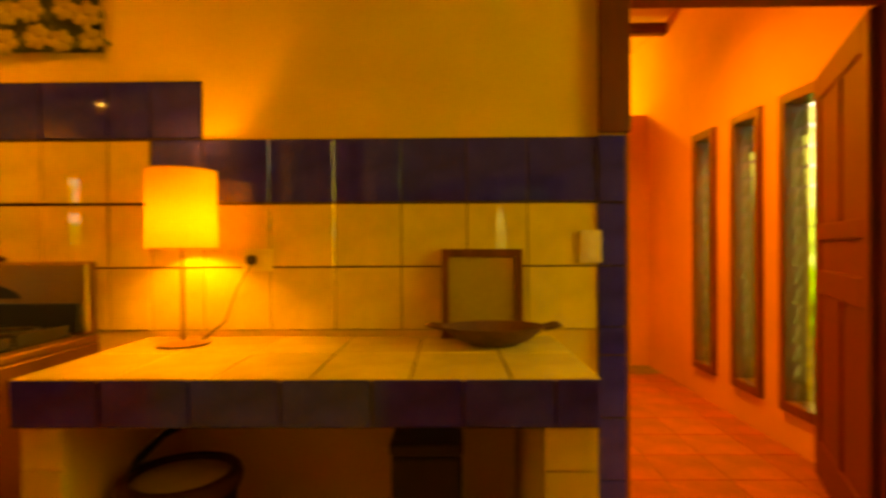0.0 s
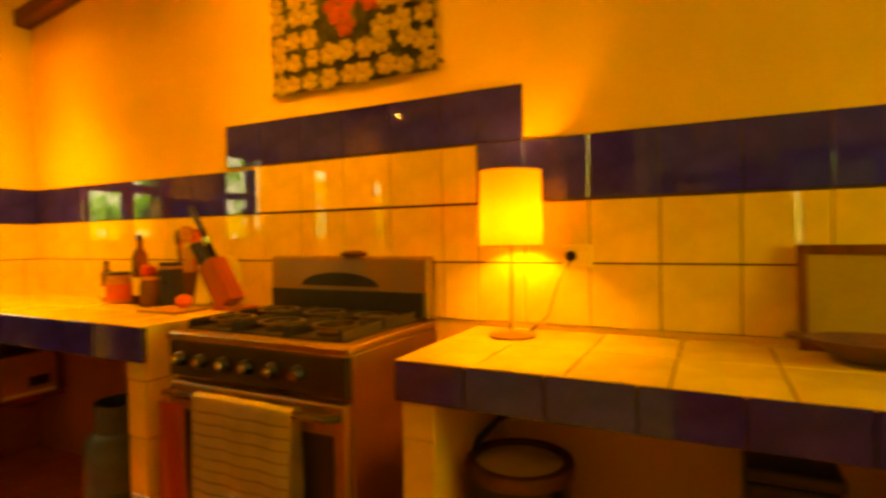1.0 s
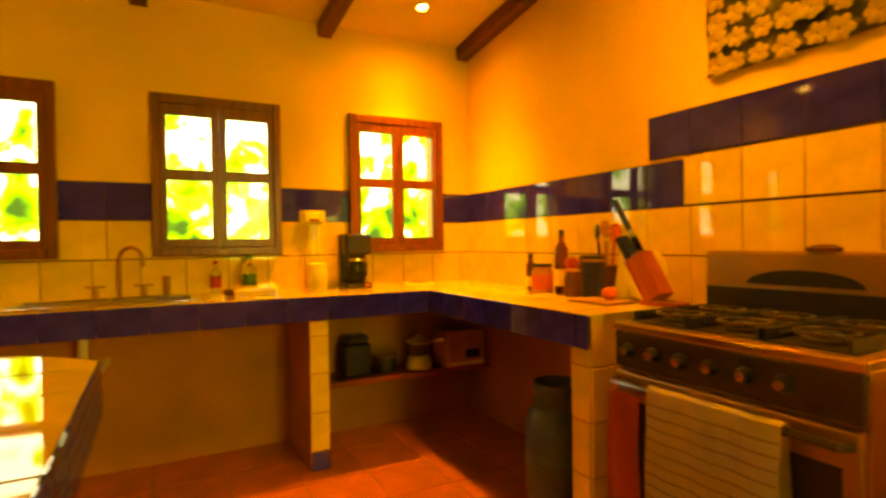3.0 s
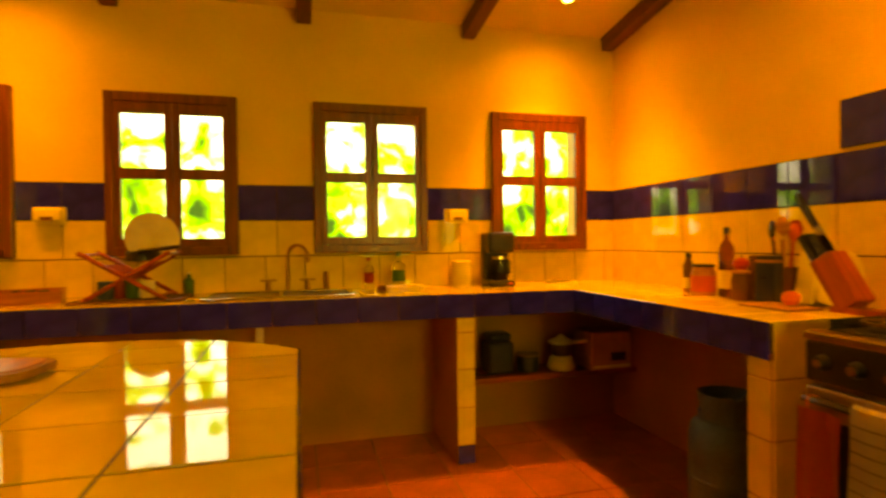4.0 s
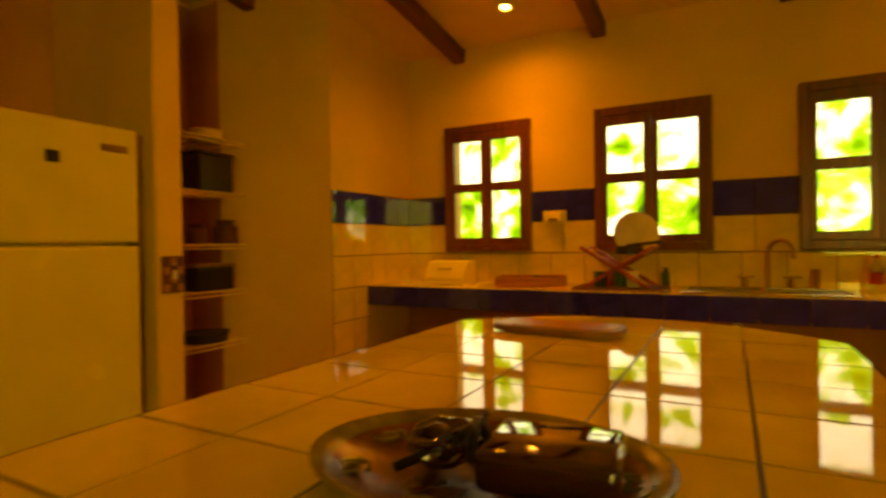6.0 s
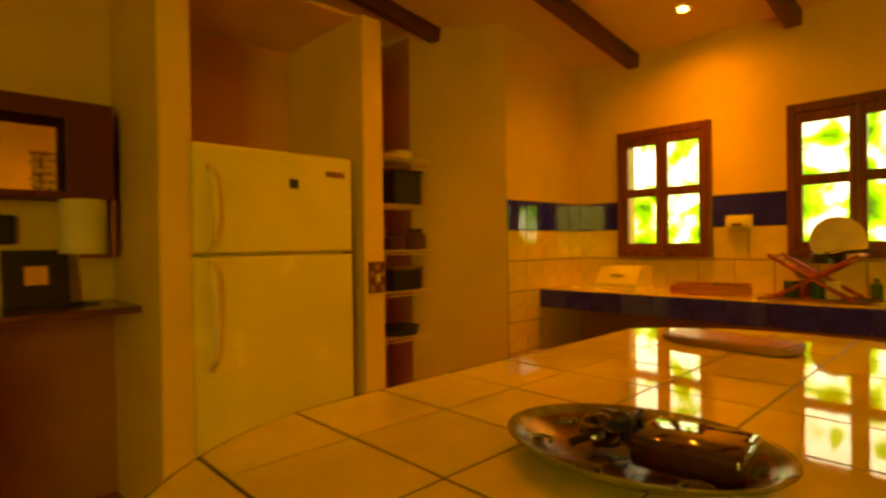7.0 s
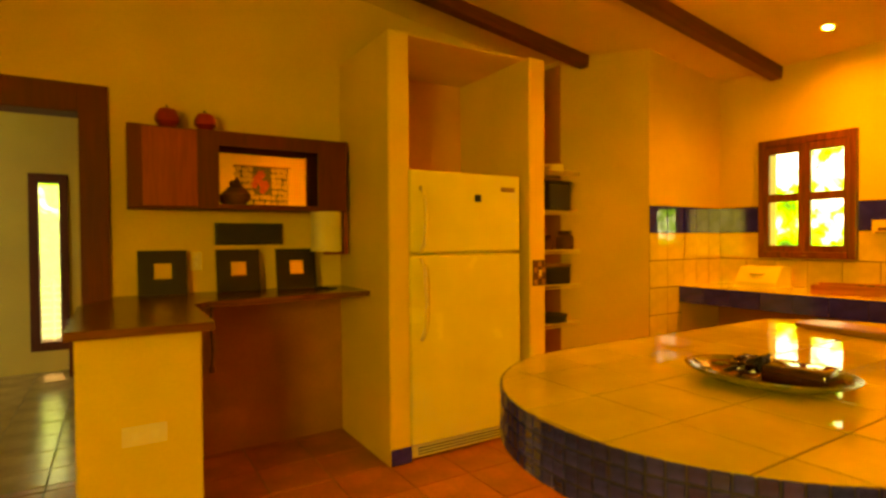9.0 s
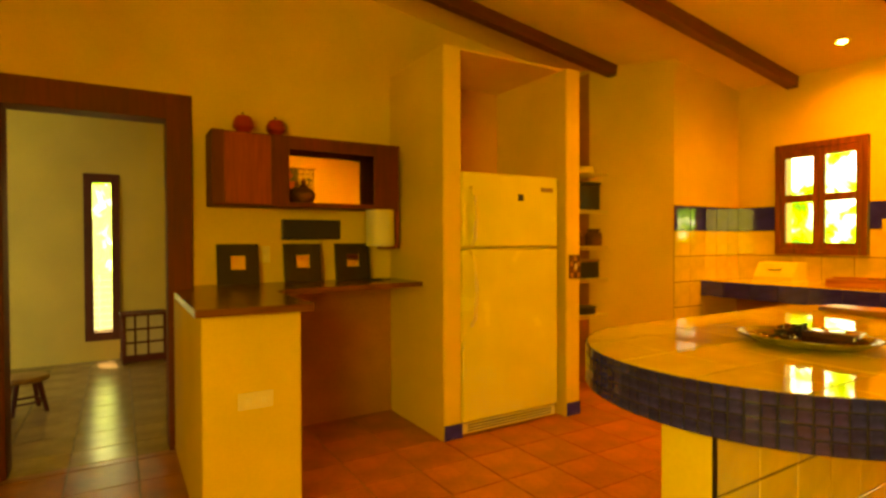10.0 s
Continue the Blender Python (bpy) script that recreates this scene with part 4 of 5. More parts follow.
def hooded_outlet(y):
    o = thing("wall_socket", "cream plastic wall socket with a rounded hood", "socket", (WEST + 0.008, y, 1.378), 90)
    part("plate", box(-0.08, 0.08, -0.006, 0, -0.045, 0.045, 0.002), PLASTIC, o)
    part("hood", box(-0.068, 0.068, -0.045, -0.006, -0.04, 0.042, 0.02, seg=4), PLASTIC, o, smooth=True)
    part("opening", box(-0.03, 0.03, -0.047, -0.044, -0.028, -0.008, 0.002), CLAY, o, "dark cable opening")
    return o


outlet((0.02, NORTH - 0.009, 1.165), 0, 0.1, 0.075)
outlet((1.14, NORTH - 0.009, 1.205), 0, 0.07, 0.11)
outlet((0.69, SOUTH, 1.19), 180)
outlet((1.02, -1.753, 0.59), 180, 0.15, 0.075)
hooded_outlet(-0.97)
hooded_outlet(1.30)

# picture mirror and clay tray
pf = thing("picture_frame", "dark wooden framed picture leaning on the tiles", "picture frame", (0.775, 2.40, 0.905))
PF = -8
m = pose(0, 0, 0, PF, 0, 0)
for a, b, c, d in ((-0.135, -0.11, 0, 0.295), (0.11, 0.135, 0, 0.295), (-0.11, 0.11, 0, 0.03), (-0.11, 0.11, 0.268, 0.295)):
    part("frame", box(a, b, -0.012, 0.012, c, d, 0.003), FRAME_WOOD, pf).matrix_basis = m
part("glass", box(-0.11, 0.11, -0.004, 0.004, 0.03, 0.268), material("glazed_print", (0.42, 0.30, 0.12), 0.05, vary=0.1, scale=4, bump=0), pf, "glazed plain yellow-brown print").matrix_basis = m
tr = thing("clay_dish", "dark clay dish with curled handles on the counter", "dish", (0.80, 2.27, 0.905))
part("bowl", lathe([(0, 0.004), (0.07, 0.004), (0.12, 0.035), (0.155, 0.06), (0.16, 0.062), (0.15, 0.052), (0.11, 0.02), (0, 0.012)], 28, sy=0.7), CLAY, tr, smooth=True)
for s in (-1, 1):
    part("handle", pipe([(s * 0.15, -0.03, 0.055), (s * 0.19, -0.025, 0.065), (s * 0.2, 0, 0.062), (s * 0.19, 0.025, 0.065), (s * 0.15, 0.03, 0.055)], 0.007), CLAY, tr)

# under the counter: round basket and dark box
bk = thing("laundry_basket", "round dark basket with a pale lid under the counter", "basket", (-0.09, 2.14, 0))
part("body", lathe([(0, 0), (0.12, 0), (0.135, 0.2), (0.15, 0.54), (0.144, 0.54), (0.13, 0.2), (0, 0.02)], 30), BLACK, bk, smooth=True)
part("rim", lathe([(0.13, 0.535), (0.158, 0.535), (0.164, 0.555), (0.158, 0.575), (0.13, 0.575), (0.13, 0.535)], 30), CLAY, bk, smooth=True)
part("lid", lathe([(0, 0.55), (0.13, 0.55), (0.13, 0.562), (0.08, 0.572), (0, 0.575)], 30), CLOTH, bk, smooth=True)
part("handle", pipe([(-0.155, -0.03, 0.53), (-0.14, 0.03, 0.60), (-0.10, 0.09, 0.65), (-0.05, 0.14, 0.67)], 0.011, 8), BLACK, bk, "dark upright handle", True)
bx1 = thing("storage_box", "black box standing in the shade under the counter", "box", (0.60, 2.25, 0))
part("body", box(-0.1, 0.1, -0.12, 0.12, 0, 0.62, 0.012), BLACK, bx1)
part("lid", box(-0.104, 0.104, -0.124, 0.124, 0.62, 0.66, 0.01), BLACK, bx1)

# ---- tapestry ----
tp = thing("wall_tapestry", "dark green cloth hanging with cream flowers and a red motif", "tapestry", (-0.915, NORTH - 0.008, 1.87))
part("cloth", sheet(-0.41, 0.41, [(-0.004 + 0.003 * math.sin(k), 0.62 * k / 14 * 1.0) for k in range(15)], wave=0.004, nx=20), material("dark_green_cloth", (0.10, 0.125, 0.095), 0.95, vary=0.3, scale=14, bump=0.5, fine=200), tp)
PETAL = material("cream_applique", (0.52, 0.42, 0.20), 0.95, vary=0.3, scale=30, bump=0.5, fine=200)
REDCLOTH = material("red_applique", (0.46, 0.10, 0.045), 0.95, vary=0.3, scale=20, bump=0.5, fine=200)


def flower(r, petals=5):
    bm = bmesh.new()
    for k in range(petals):
        a = 2 * math.pi * k / petals
        bmesh.ops.create_uvsphere(bm, u_segments=8, v_segments=4, radius=1, matrix=Matrix.Translation((0.55 * r * math.cos(a), 0, 0.55 * r * math.sin(a))) @ Matrix.Rotation(-a, 4, "Y") @ Matrix.Diagonal((r * 0.48, 0.003, r * 0.38, 1)))
    return bm


fl = [mesh_of(flower(r, k), "flower", PETAL) for r, k in ((0.050, 6), (0.046, 7), (0.042, 6))]
LEAF = material("olive_applique", (0.16, 0.17, 0.06), 0.95, vary=0.2, scale=30, bump=0.5, fine=200)
bm = bmesh.new()
bmesh.ops.create_uvsphere(bm, u_segments=8, v_segments=4, radius=1, matrix=Matrix.Diagonal((0.028, 0.002, 0.011, 1)))
lfm = mesh_of(bm, "leaf", LEAF)
for i in range(9):
    for j in range(7):
        x, z = -0.365 + i * 0.0915 + random.uniform(-0.014, 0.014), 0.045 + j * 0.088 + random.uniform(-0.014, 0.014)
        o = new("leaf", lfm)
        o.parent = tp
        o.matrix_basis = pose(x + 0.046, -0.0105, z + random.uniform(-0.02, 0.03), 0, random.uniform(0, 180), 0)
        if 3 <= i <= 5 and j >= 2:
            continue
        o = new("flower", random.choice(fl))
        o.parent = tp
        o.matrix_basis = pose(x, -0.012, z, 0, random.uniform(0, 72), 0)
for x, z, r in ((-0.03, 0.33, 0.085), (0.08, 0.42, 0.075), (0.02, 0.5, 0.07), (0.13, 0.33, 0.06), (0.0, 0.24, 0.05)):
    part("red_flower", flower(r, 6), REDCLOTH, tp).matrix_basis = pose(x, -0.012, z)
part("hanging_rod", rod((-0.44, -0.008, 0.625), (0.44, -0.008, 0.625), 0.01), FRAME_WOOD, tp)

# ---- wall cabinet with mirror niche ----
CX0, CX1, CY, CZ0, CZ1 = -0.19, 1.045, -2.797, 1.495, 1.947
cab = thing("wall_cabinet", "dark wooden wall cabinet with one door and a mirrored niche", "cabinet")
for b in ((CX0, CX1, SOUTH, CY, CZ0, CZ0 + 0.022), (CX0, CX1, SOUTH, CY, CZ1 - 0.025, CZ1), (CX1 - 0.02, CX1, SOUTH, CY - 0.001, CZ0 + 0.022, CZ1 - 0.025), (CX0, CX0 + 0.02, SOUTH, CY - 0.001, CZ0 + 0.022, CZ1 - 0.025), (0.60, 0.62, SOUTH, CY - 0.001, CZ0 + 0.022, CZ1 - 0.025)):
    part("panel", box(*b, 0.003), DARK_WOOD, cab)
dr = part("door", box(0.70, 0.975, CY + 0.002, CY + 0.02, CZ0 + 0.01, CZ1 - 0.01, 0.005), CAB_WOOD, cab, "reddish mahogany door")
part("frame", box(0.975, CX1, CY, CY + 0.016, CZ0, CZ1, 0.004), DARK_WOOD, cab)
part("frame", box(0.585, 0.70, CY, CY + 0.016, CZ0, CZ1, 0.004), DARK_WOOD, cab)
part("frame", box(CX0, 0.0, CY, CY + 0.016, CZ0, CZ1, 0.004), DARK_WOOD, cab)
part("frame", box(0.0, 0.585, CY, CY + 0.016, CZ1 - 0.085, CZ1, 0.004), DARK_WOOD, cab)
part("frame", box(0.0, 0.585, CY, CY + 0.016, CZ0, CZ0 + 0.03, 0.004), DARK_WOOD, cab)
part("mirror", box(-0.168, 0.598, CY - 0.128, CY - 0.12, CZ0 + 0.023, CZ1 - 0.026), MIRROR, cab, "clear mirror at the back of the niche")
vs = thing("clay_jar", "brown clay jar with a pointed lid in the niche", "jar", (0.48, -2.84, CZ0 + 0.031))
part("body", lathe([(0, 0), (0.045, 0), (0.075, 0.03), (0.078, 0.06), (0.05, 0.095), (0.03, 0.1)], 24), CLAY, vs, smooth=True)
part("lid", lathe([(0.035, 0.1), (0.03, 0.11), (0.012, 0.125), (0.018, 0.14), (0.008, 0.16), (0, 0.165)], 20), CLAY, vs, smooth=True)
for x, r in ((0.84, 0.066), (0.64, 0.062)):
    g = thing("red_gourd", "round red glazed gourd on top of the cabinet", "ornament", (x, -2.9, CZ1), group="gourds on the cabinet")
    part("body", lathe([(0, 0), (r * 0.5, 0.004), (r, r * 0.7), (r * 0.98, r * 1.1), (r * 0.7, r * 1.7), (r * 0.2, r * 1.88), (0, r * 1.85)], 24), RED, g, smooth=True)
    part("stem", rod((0, 0, r * 1.83), (0.006, 0, r * 2.1), 0.006), CLAY, g)
vt = thing("wall_radio", "long black box fixed to the wall above the bar", "wall panel", (0.375, SOUTH, 1.355))
part("body", box(-0.205, 0.205, 0, 0.04, -0.068, 0.068, 0.006), BLACK, vt)
part("grille", box(-0.19, 0.19, 0.04, 0.044, -0.055, 0.055, 0.002), IRON, vt)
pt = thing("paper_towel_holder", "white paper towel roll on a wooden bracket under the cabinet", "paper towel", (-0.075, -2.86, 1.24))
part("roll", lathe([(0.02, 0), (0.10, 0), (0.10, 0.255), (0.02, 0.255), (0.02, 0)], 32), PAPER, pt, smooth=True)
part("core", rod((0, 0, -0.01), (0, 0, 0.256), 0.012), PALE_WOOD, pt)
part("bracket", box(-0.13, -0.108, -0.05, 0.05, -0.02, 0.255, 0.004), CAB_WOOD, pt)
part("arm", box(-0.108, 0.02, -0.015, 0.015, -0.022, -0.008, 0.003), CAB_WOOD, pt)
for x, wd in ((0.872, 0.255), (0.457, 0.255), (0.10, 0.255)):
    fm = thing("mirror_frame", "small square mirror in a broad black frame", "mirror", (x, -2.925, 1.0), 180, group="mirrors on the bar")
    mm = pose(0, 0, 0, -9, 0, 0)
    h = 0.26
    bm = bmesh.new()
    for a, b, c, d in ((-wd / 2, -0.045, 0, h), (0.045, wd / 2, 0, h), (-0.045, 0.045, 0, 0.095), (-0.045, 0.045, 0.185, h)):
        box(a, b, -0.012, 0.012, c, d, bm=bm)
    part("frame", bm, BLACK, fm).matrix_basis = mm
    part("mirror", box(-0.045, 0.045, -0.006, 0.004, 0.095, 0.185), MIRROR, fm, "small square mirror").matrix_basis = mm
cd = thing("cable", "black cable lying on the bar top", "cable", (-0.02, -2.8, 1.0))
part("cord", pipe([(-0.1, 0, 0.005), (-0.03, 0.05, 0.006), (0.06, 0.02, 0.005), (0.03, -0.04, 0.008), (-0.06, -0.05, 0.005)], 0.005), BLACK, cd)

cr_ = thing("hanging_cord", "dark cord hanging under the edge of the bar top", "cord", (0.683, -2.47, 0.62))
part("cord", pipe([(0, 0, 0.347), (0.004, 0.004, 0.25), (-0.003, 0.002, 0.12), (0.0, 0.0, 0.05)], 0.006), BLACK, cr_)
part("toggle", lathe([(0, 0), (0.014, 0.008), (0.016, 0.03), (0.006, 0.052), (0, 0.054)], 14), CLAY, cr_, smooth=True)

# ---- pantry shelves ----
for z in (1.83, 1.52, 1.22, 0.95, 0.65):
    sh = thing("wire_shelf", "white wire shelf across the pantry", "shelf", (-1.71, -2.72, z), group="pantry shelves")
    for i in range(9):
        part("wire", rod((-0.33, -0.18 + i * 0.045, 0), (0.33, -0.18 + i * 0.045, 0), 0.003, seg=6), PLASTIC, sh)
    part("lip", rod((-0.33, 0.19, -0.02), (0.33, 0.19, -0.02), 0.004, seg=6), PLASTIC, sh)
    part("lip", rod((-0.33, 0.19, 0.004), (0.33, 0.19, 0.004), 0.004, seg=6), PLASTIC, sh)
    for i in range(7):
        part("cross_wire", rod((-0.32 + i * 0.1066, -0.185, -0.005), (-0.32 + i * 0.1066, 0.19, -0.005), 0.003, seg=6), PLASTIC, sh)


def simple_box(name, label, cat, at, w, d, h, mat, turn=0, lid=None):
    o = thing(name, label, cat, at, turn)
    part("body", box(-w / 2, w / 2, -d / 2, d / 2, 0, h, min(w, d, h) * 0.08), mat, o)
    part("lid", box(-w / 2 - 0.004, w / 2 + 0.004, -d / 2 - 0.004, d / 2 + 0.004, h, h + 0.018, 0.004), lid or mat, o)
    return o


def jar(name, label, cat, at, r, h, mat, lidmat=None, neck=0.7, top=0.82):
    o = thing(name, label, cat, at)
    part("body", lathe([(0, 0), (r * 0.9, 0), (r, h * 0.06), (r, h * top * 0.85), (r * neck, h * top), (r * neck, h * 0.9), (0, h * 0.9)], 22), mat, o, smooth=True)
    part("lid", lathe([(0, h * 0.9), (r * neck * 1.12, h * 0.9), (r * neck * 1.12, h * 0.98), (r * neck * 0.9, h), (0, h)], 22), lidmat or mat, o, smooth=True)
    return o


PX = -1.86
simple_box("storage_box", "dark storage box on a pantry shelf", "box", (PX, -2.66, 1.524), 0.24, 0.2, 0.22, BLACK)
jar("plate_stack", "pale plates stacked on the top pantry shelf", "plates", (PX, -2.66, 1.834), 0.1, 0.06, PLASTIC, neck=0.95)
jar("clay_pot", "brown clay pot on a pantry shelf", "pot", (PX - 0.12, -2.64, 1.224), 0.07, 0.15, CLAY)
jar("clay_pot", "brown clay pot on a pantry shelf", "pot", (PX + 0.06, -2.66, 1.224), 0.06, 0.12, CLAY)
simple_box("metal_toaster", "dark steel toaster on a pantry shelf", "toaster", (PX, -2.66, 0.954), 0.26, 0.16, 0.14, BLACK, lid=STEEL)
jar("frying_pan", "dark shallow pan on the lowest pantry shelf", "pan", (PX + 0.02, -2.66, 0.654), 0.13, 0.06, IRON, neck=0.97)
jar("food_jar", "glass jar on a pantry shelf", "jar", (PX + 0.22, -2.7, 0.654), 0.05, 0.16, CLEAR, TEAL)

sw = thing("switch_plate", "painted ceramic switch plate with brown and cream pattern", "switch", (-1.315, -2.2, 1.085), 180)
part("plate", box(-0.055, 0.055, -0.012, 0, -0.085, 0.085, 0.003), CLAY, sw)
for i in range(3):
    for j in range(4):
        if (i + j) % 2 == 0:
            part("motif", box(-0.05 + i * 0.035, -0.022 + i * 0.035, -0.0145, -0.0115, -0.078 + j * 0.04, -0.045 + j * 0.04, 0.001), PALE_WOOD, sw)
part("lever", box(-0.008, 0.008, -0.024, -0.012, -0.02, 0.02, 0.002), PLASTIC, sw)

# ---- plate with a wrapped loaf on the island ----
OLIVE = material("olive_glaze", (0.22, 0.19, 0.06), 0.22, vary=0.3, scale=25, bump=0.1)
BROWNG = material("brown_glaze", (0.26, 0.09, 0.03), 0.2, vary=0.35, scale=18, bump=0.1)
pl = thing("serving_plate", "oval painted clay plate with a dark rim on the island", "plate", (-0.235, -0.165, IZ), 98)
pl.scale = (0.90, 0.90, 0.95)
part("body", lathe([(0, 0.003), (0.10, 0.003), (0.15, 0.012), (0.205, 0.034), (0.21, 0.036), (0.205, 0.029), (0.15, 0.006), (0, 0.0)], 40, sx=1.0, sy=0.76), OLIVE, pl, smooth=True)
part("glaze", lathe([(0, 0.0045), (0.10, 0.0045), (0.15, 0.0135), (0.185, 0.027)], 40, sx=0.99, sy=0.75), BROWNG, pl, "glossy brown painted centre", True)
part("rim", lathe([(0.186, 0.0278), (0.205, 0.0362), (0.212, 0.0365), (0.212, 0.034), (0.205, 0.031)], 40, sx=0.995, sy=0.755), OLIVE, pl, "olive glazed rim", True)
for k in range(7):
    a = k * 0.9
    cx, cy = 0.165 * 0.99 * math.cos(a), 0.165 * 0.75 * math.sin(a)
    sp = [(cx + 0.026 * (1 - i / 16) * math.cos(i * 0.8), cy + 0.026 * (1 - i / 16) * math.sin(i * 0.8), 0.0215) for i in range(14)]
    part("swirl", pipe(sp, 0.003, 5), OLIVE, pl, "painted olive swirl")
lf = thing("wrapped_loaf", "dark loaf in shiny clear wrapping tied with dark ribbon", "food", (-0.245, -0.125, IZ + 0.012), 96)
WRAP = material("glossy_wrap", (0.05, 0.016, 0.018), 0.05, vary=0.35, scale=22, bump=0.22, fine=22, coat=1.0)
part("loaf", box(-0.036, 0.100, -0.056, 0.056, 0, 0.043, 0.009, seg=3), WRAP, lf, smooth=True)
bm = bmesh.new()
bmesh.ops.create_icosphere(bm, subdivisions=4, radius=1)
for v in bm.verts:
    w = 1 + 0.35 * noise.noise(v.co * 2.3) + 0.16 * math.sin(9 * math.atan2(v.co.y, v.co.z))
    v.co = Vector((-0.085 + 0.042 * v.co.x, 0.036 * w * v.co.y, 0.026 + 0.022 * w * v.co.z))
part("gathered_end", bm, WRAP, lf, "crumpled end of the wrapping", True)
part("ribbon", lathe([(0.018, -0.004), (0.026, -0.004), (0.026, 0.004), (0.018, 0.004), (0.018, -0.004)], 14), BLACK, lf).matrix_basis = pose(-0.048, 0, 0.03, 0, 90, 0)
for s in (-1, 1):
    part("bow_loop", pipe([(-0.05, 0, 0.042)] + [(-0.055 + 0.008 * math.sin(k * 0.9), s * (0.006 + 0.024 * math.sin(k * math.pi / 8)), 0.042 + 0.010 * math.sin(k * math.pi / 4)) for k in range(1, 8)] + [(-0.05, 0, 0.042)], 0.005, 6), BLACK, lf, "black ribbon loop")
    part("ribbon_end", pipe([(-0.05, 0, 0.044), (-0.07, s * 0.02, 0.04), (-0.1, s * 0.035, 0.02), (-0.125, s * 0.04, 0.008)], 0.006, 6), BLACK, lf, "loose ribbon end")

# cutting board
TRAYW = wood("orange_stained_wood", (0.28, 0.06, 0.015), (0.46, 0.14, 0.04), axis=1)
BOARD = wood("worn_board_wood", (0.14, 0.05, 0.02), (0.30, 0.13, 0.05), axis=0, rough=0.5)
cb = thing("cutting_board", "worn wooden cutting board lying on the island", "cutting board", (-1.20, -0.36, IZ), 84)
outline = [(math.copysign(abs(math.cos(a)) ** 0.45, math.cos(a)), math.copysign(abs(math.sin(a)) ** 0.45, math.sin(a))) for a in (2 * math.pi * (k + 0.5) / 32 for k in range(32))]
part("board", prism([(0.15 * x, 0.07 * y) for x, y in outline], 0.0, 0.008), BOARD, cb)
part("rim", prism([(0.18 * x, 0.088 * y) for x, y in outline], 0.008, 0.023), BOARD, cb)
part("inlay", prism([(0.165 * x, 0.074 * y) for x, y in outline], 0.0232, 0.0252), TRAYW, cb, "worn orange-brown cutting face")

# ---- things on the long counter ----
CT = 0.935
bb = thing("bread_box", "white plastic bread box with a sloping lid", "bread box", (-3.05, -1.65, CT))
bm = prism([(-0.10, 0.0), (0.12, 0.0), (0.118, 0.045), (0.10, 0.07), (0.045, 0.145), (0.03, 0.155), (-0.10, 0.158)], -0.15, 0.15)
part("body", bm, PLASTIC, bb).matrix_basis = Matrix(((1, 0, 0, 0), (0, 0, 1, 0), (0, 1, 0, 0), (0, 0, 0, 1)))
part("handle", box(0.075, 0.1, -0.05, 0.05, 0.1, 0.113, 0.003), PLASTIC, bb)
part("foot", box(-0.11, 0.13, -0.16, 0.16, 0, 0.014, 0.004), PLASTIC, bb)
ty = thing("wooden_tray", "orange wooden tray on the counter", "tray", (-3.03, -1.06, CT), 16)
part("bottom", box(-0.15, 0.15, -0.22, 0.22, 0, 0.012, 0.002), TRAYW, ty)
for b in ((-0.15, -0.138, -0.22, 0.22), (0.138, 0.15, -0.22, 0.22), (-0.138, 0.138, -0.22, -0.208), (-0.138, 0.138, 0.208, 0.22)):
    part("side", box(*b, 0.012, 0.06, 0.003), TRAYW, ty)
for k in range(3):
    jar("spice_tin", "small dark tin in the wooden tray", "tin", (-3.06 + 0.03 * k, -1.04 + 0.07 * k, CT + 0.013), 0.03, 0.05, CLAY, BLACK)
rk = thing("dish_rack", "wooden crossed dish rack with plates drying", "dish rack", (-2.98, -0.50, CT))
for x in (-0.13, 0.13):
    for s in (-1, 1):
        part("leg", rod((x, s * 0.18, 0.012), (x, -s * 0.2, 0.245), 0.011, seg=8), CAB_WOOD, rk)
for y, z in ((-0.19, 0.235), (0.19, 0.235), (-0.16, 0.03), (0.16, 0.03), (-0.01, 0.125)):
    part("rail", rod((-0.15, y, z), (0.15, y, z), 0.008, seg=8), CAB_WOOD, rk)
for i in range(6):
    for s in (-1, 1):
        part("dowel", rod((-0.11 + i * 0.044, s * 0.11, 0.18), (-0.11 + i * 0.044, s * 0.005 - 0.01, 0.125), 0.005, seg=6), CAB_WOOD, rk)
dt = thing("drip_tray", "dark drip tray under the dish rack", "tray", (-2.98, -0.50, CT))
part("tray", box(-0.16, 0.16, -0.25, 0.25, 0.0, 0.012, 0.003), CLAY, dt)
pp_ = thing("dinner_plate", "pale plate standing upright in the dish rack", "plate", (-3.02, -0.42, CT + 0.315), 0)
part("plate", lathe([(0, 0), (0.07, 0.002), (0.13, 0.02), (0.13, 0.024), (0.07, 0.008), (0, 0.006)], 32), CLOTH, pp_, smooth=True).matrix_basis = pose(0, 0, 0, 0, 80, 25)
pn = thing("saucepan", "black saucepan upside down in the dish rack", "pan", (-2.97, -0.45, CT + 0.20))
part("body", lathe([(0, 0.05), (0.075, 0.05), (0.08, 0.044), (0.08, 0), (0.075, 0), (0.072, 0.04)], 24), BLACK, pn, smooth=True)
part("handle", rod((0.085, 0.0, 0.05), (0.1, 0.19, 0.07), 0.01), BLACK, pn)
for k, (dy, mat) in enumerate(((-0.1, RED), (0.0, GREEN), (0.1, PAPER), (-0.16, TEAL))):
    jar("cup", "coloured cup drying in the dish rack", "cup", (-3.0 + 0.02 * k, -0.50 + dy * 0.7, CT + 0.012), 0.036, 0.09, mat, neck=0.95)
sk = thing("sink", "steel sink basin set in the tiled counter", "sink", (-2.95, 0.22, CT))
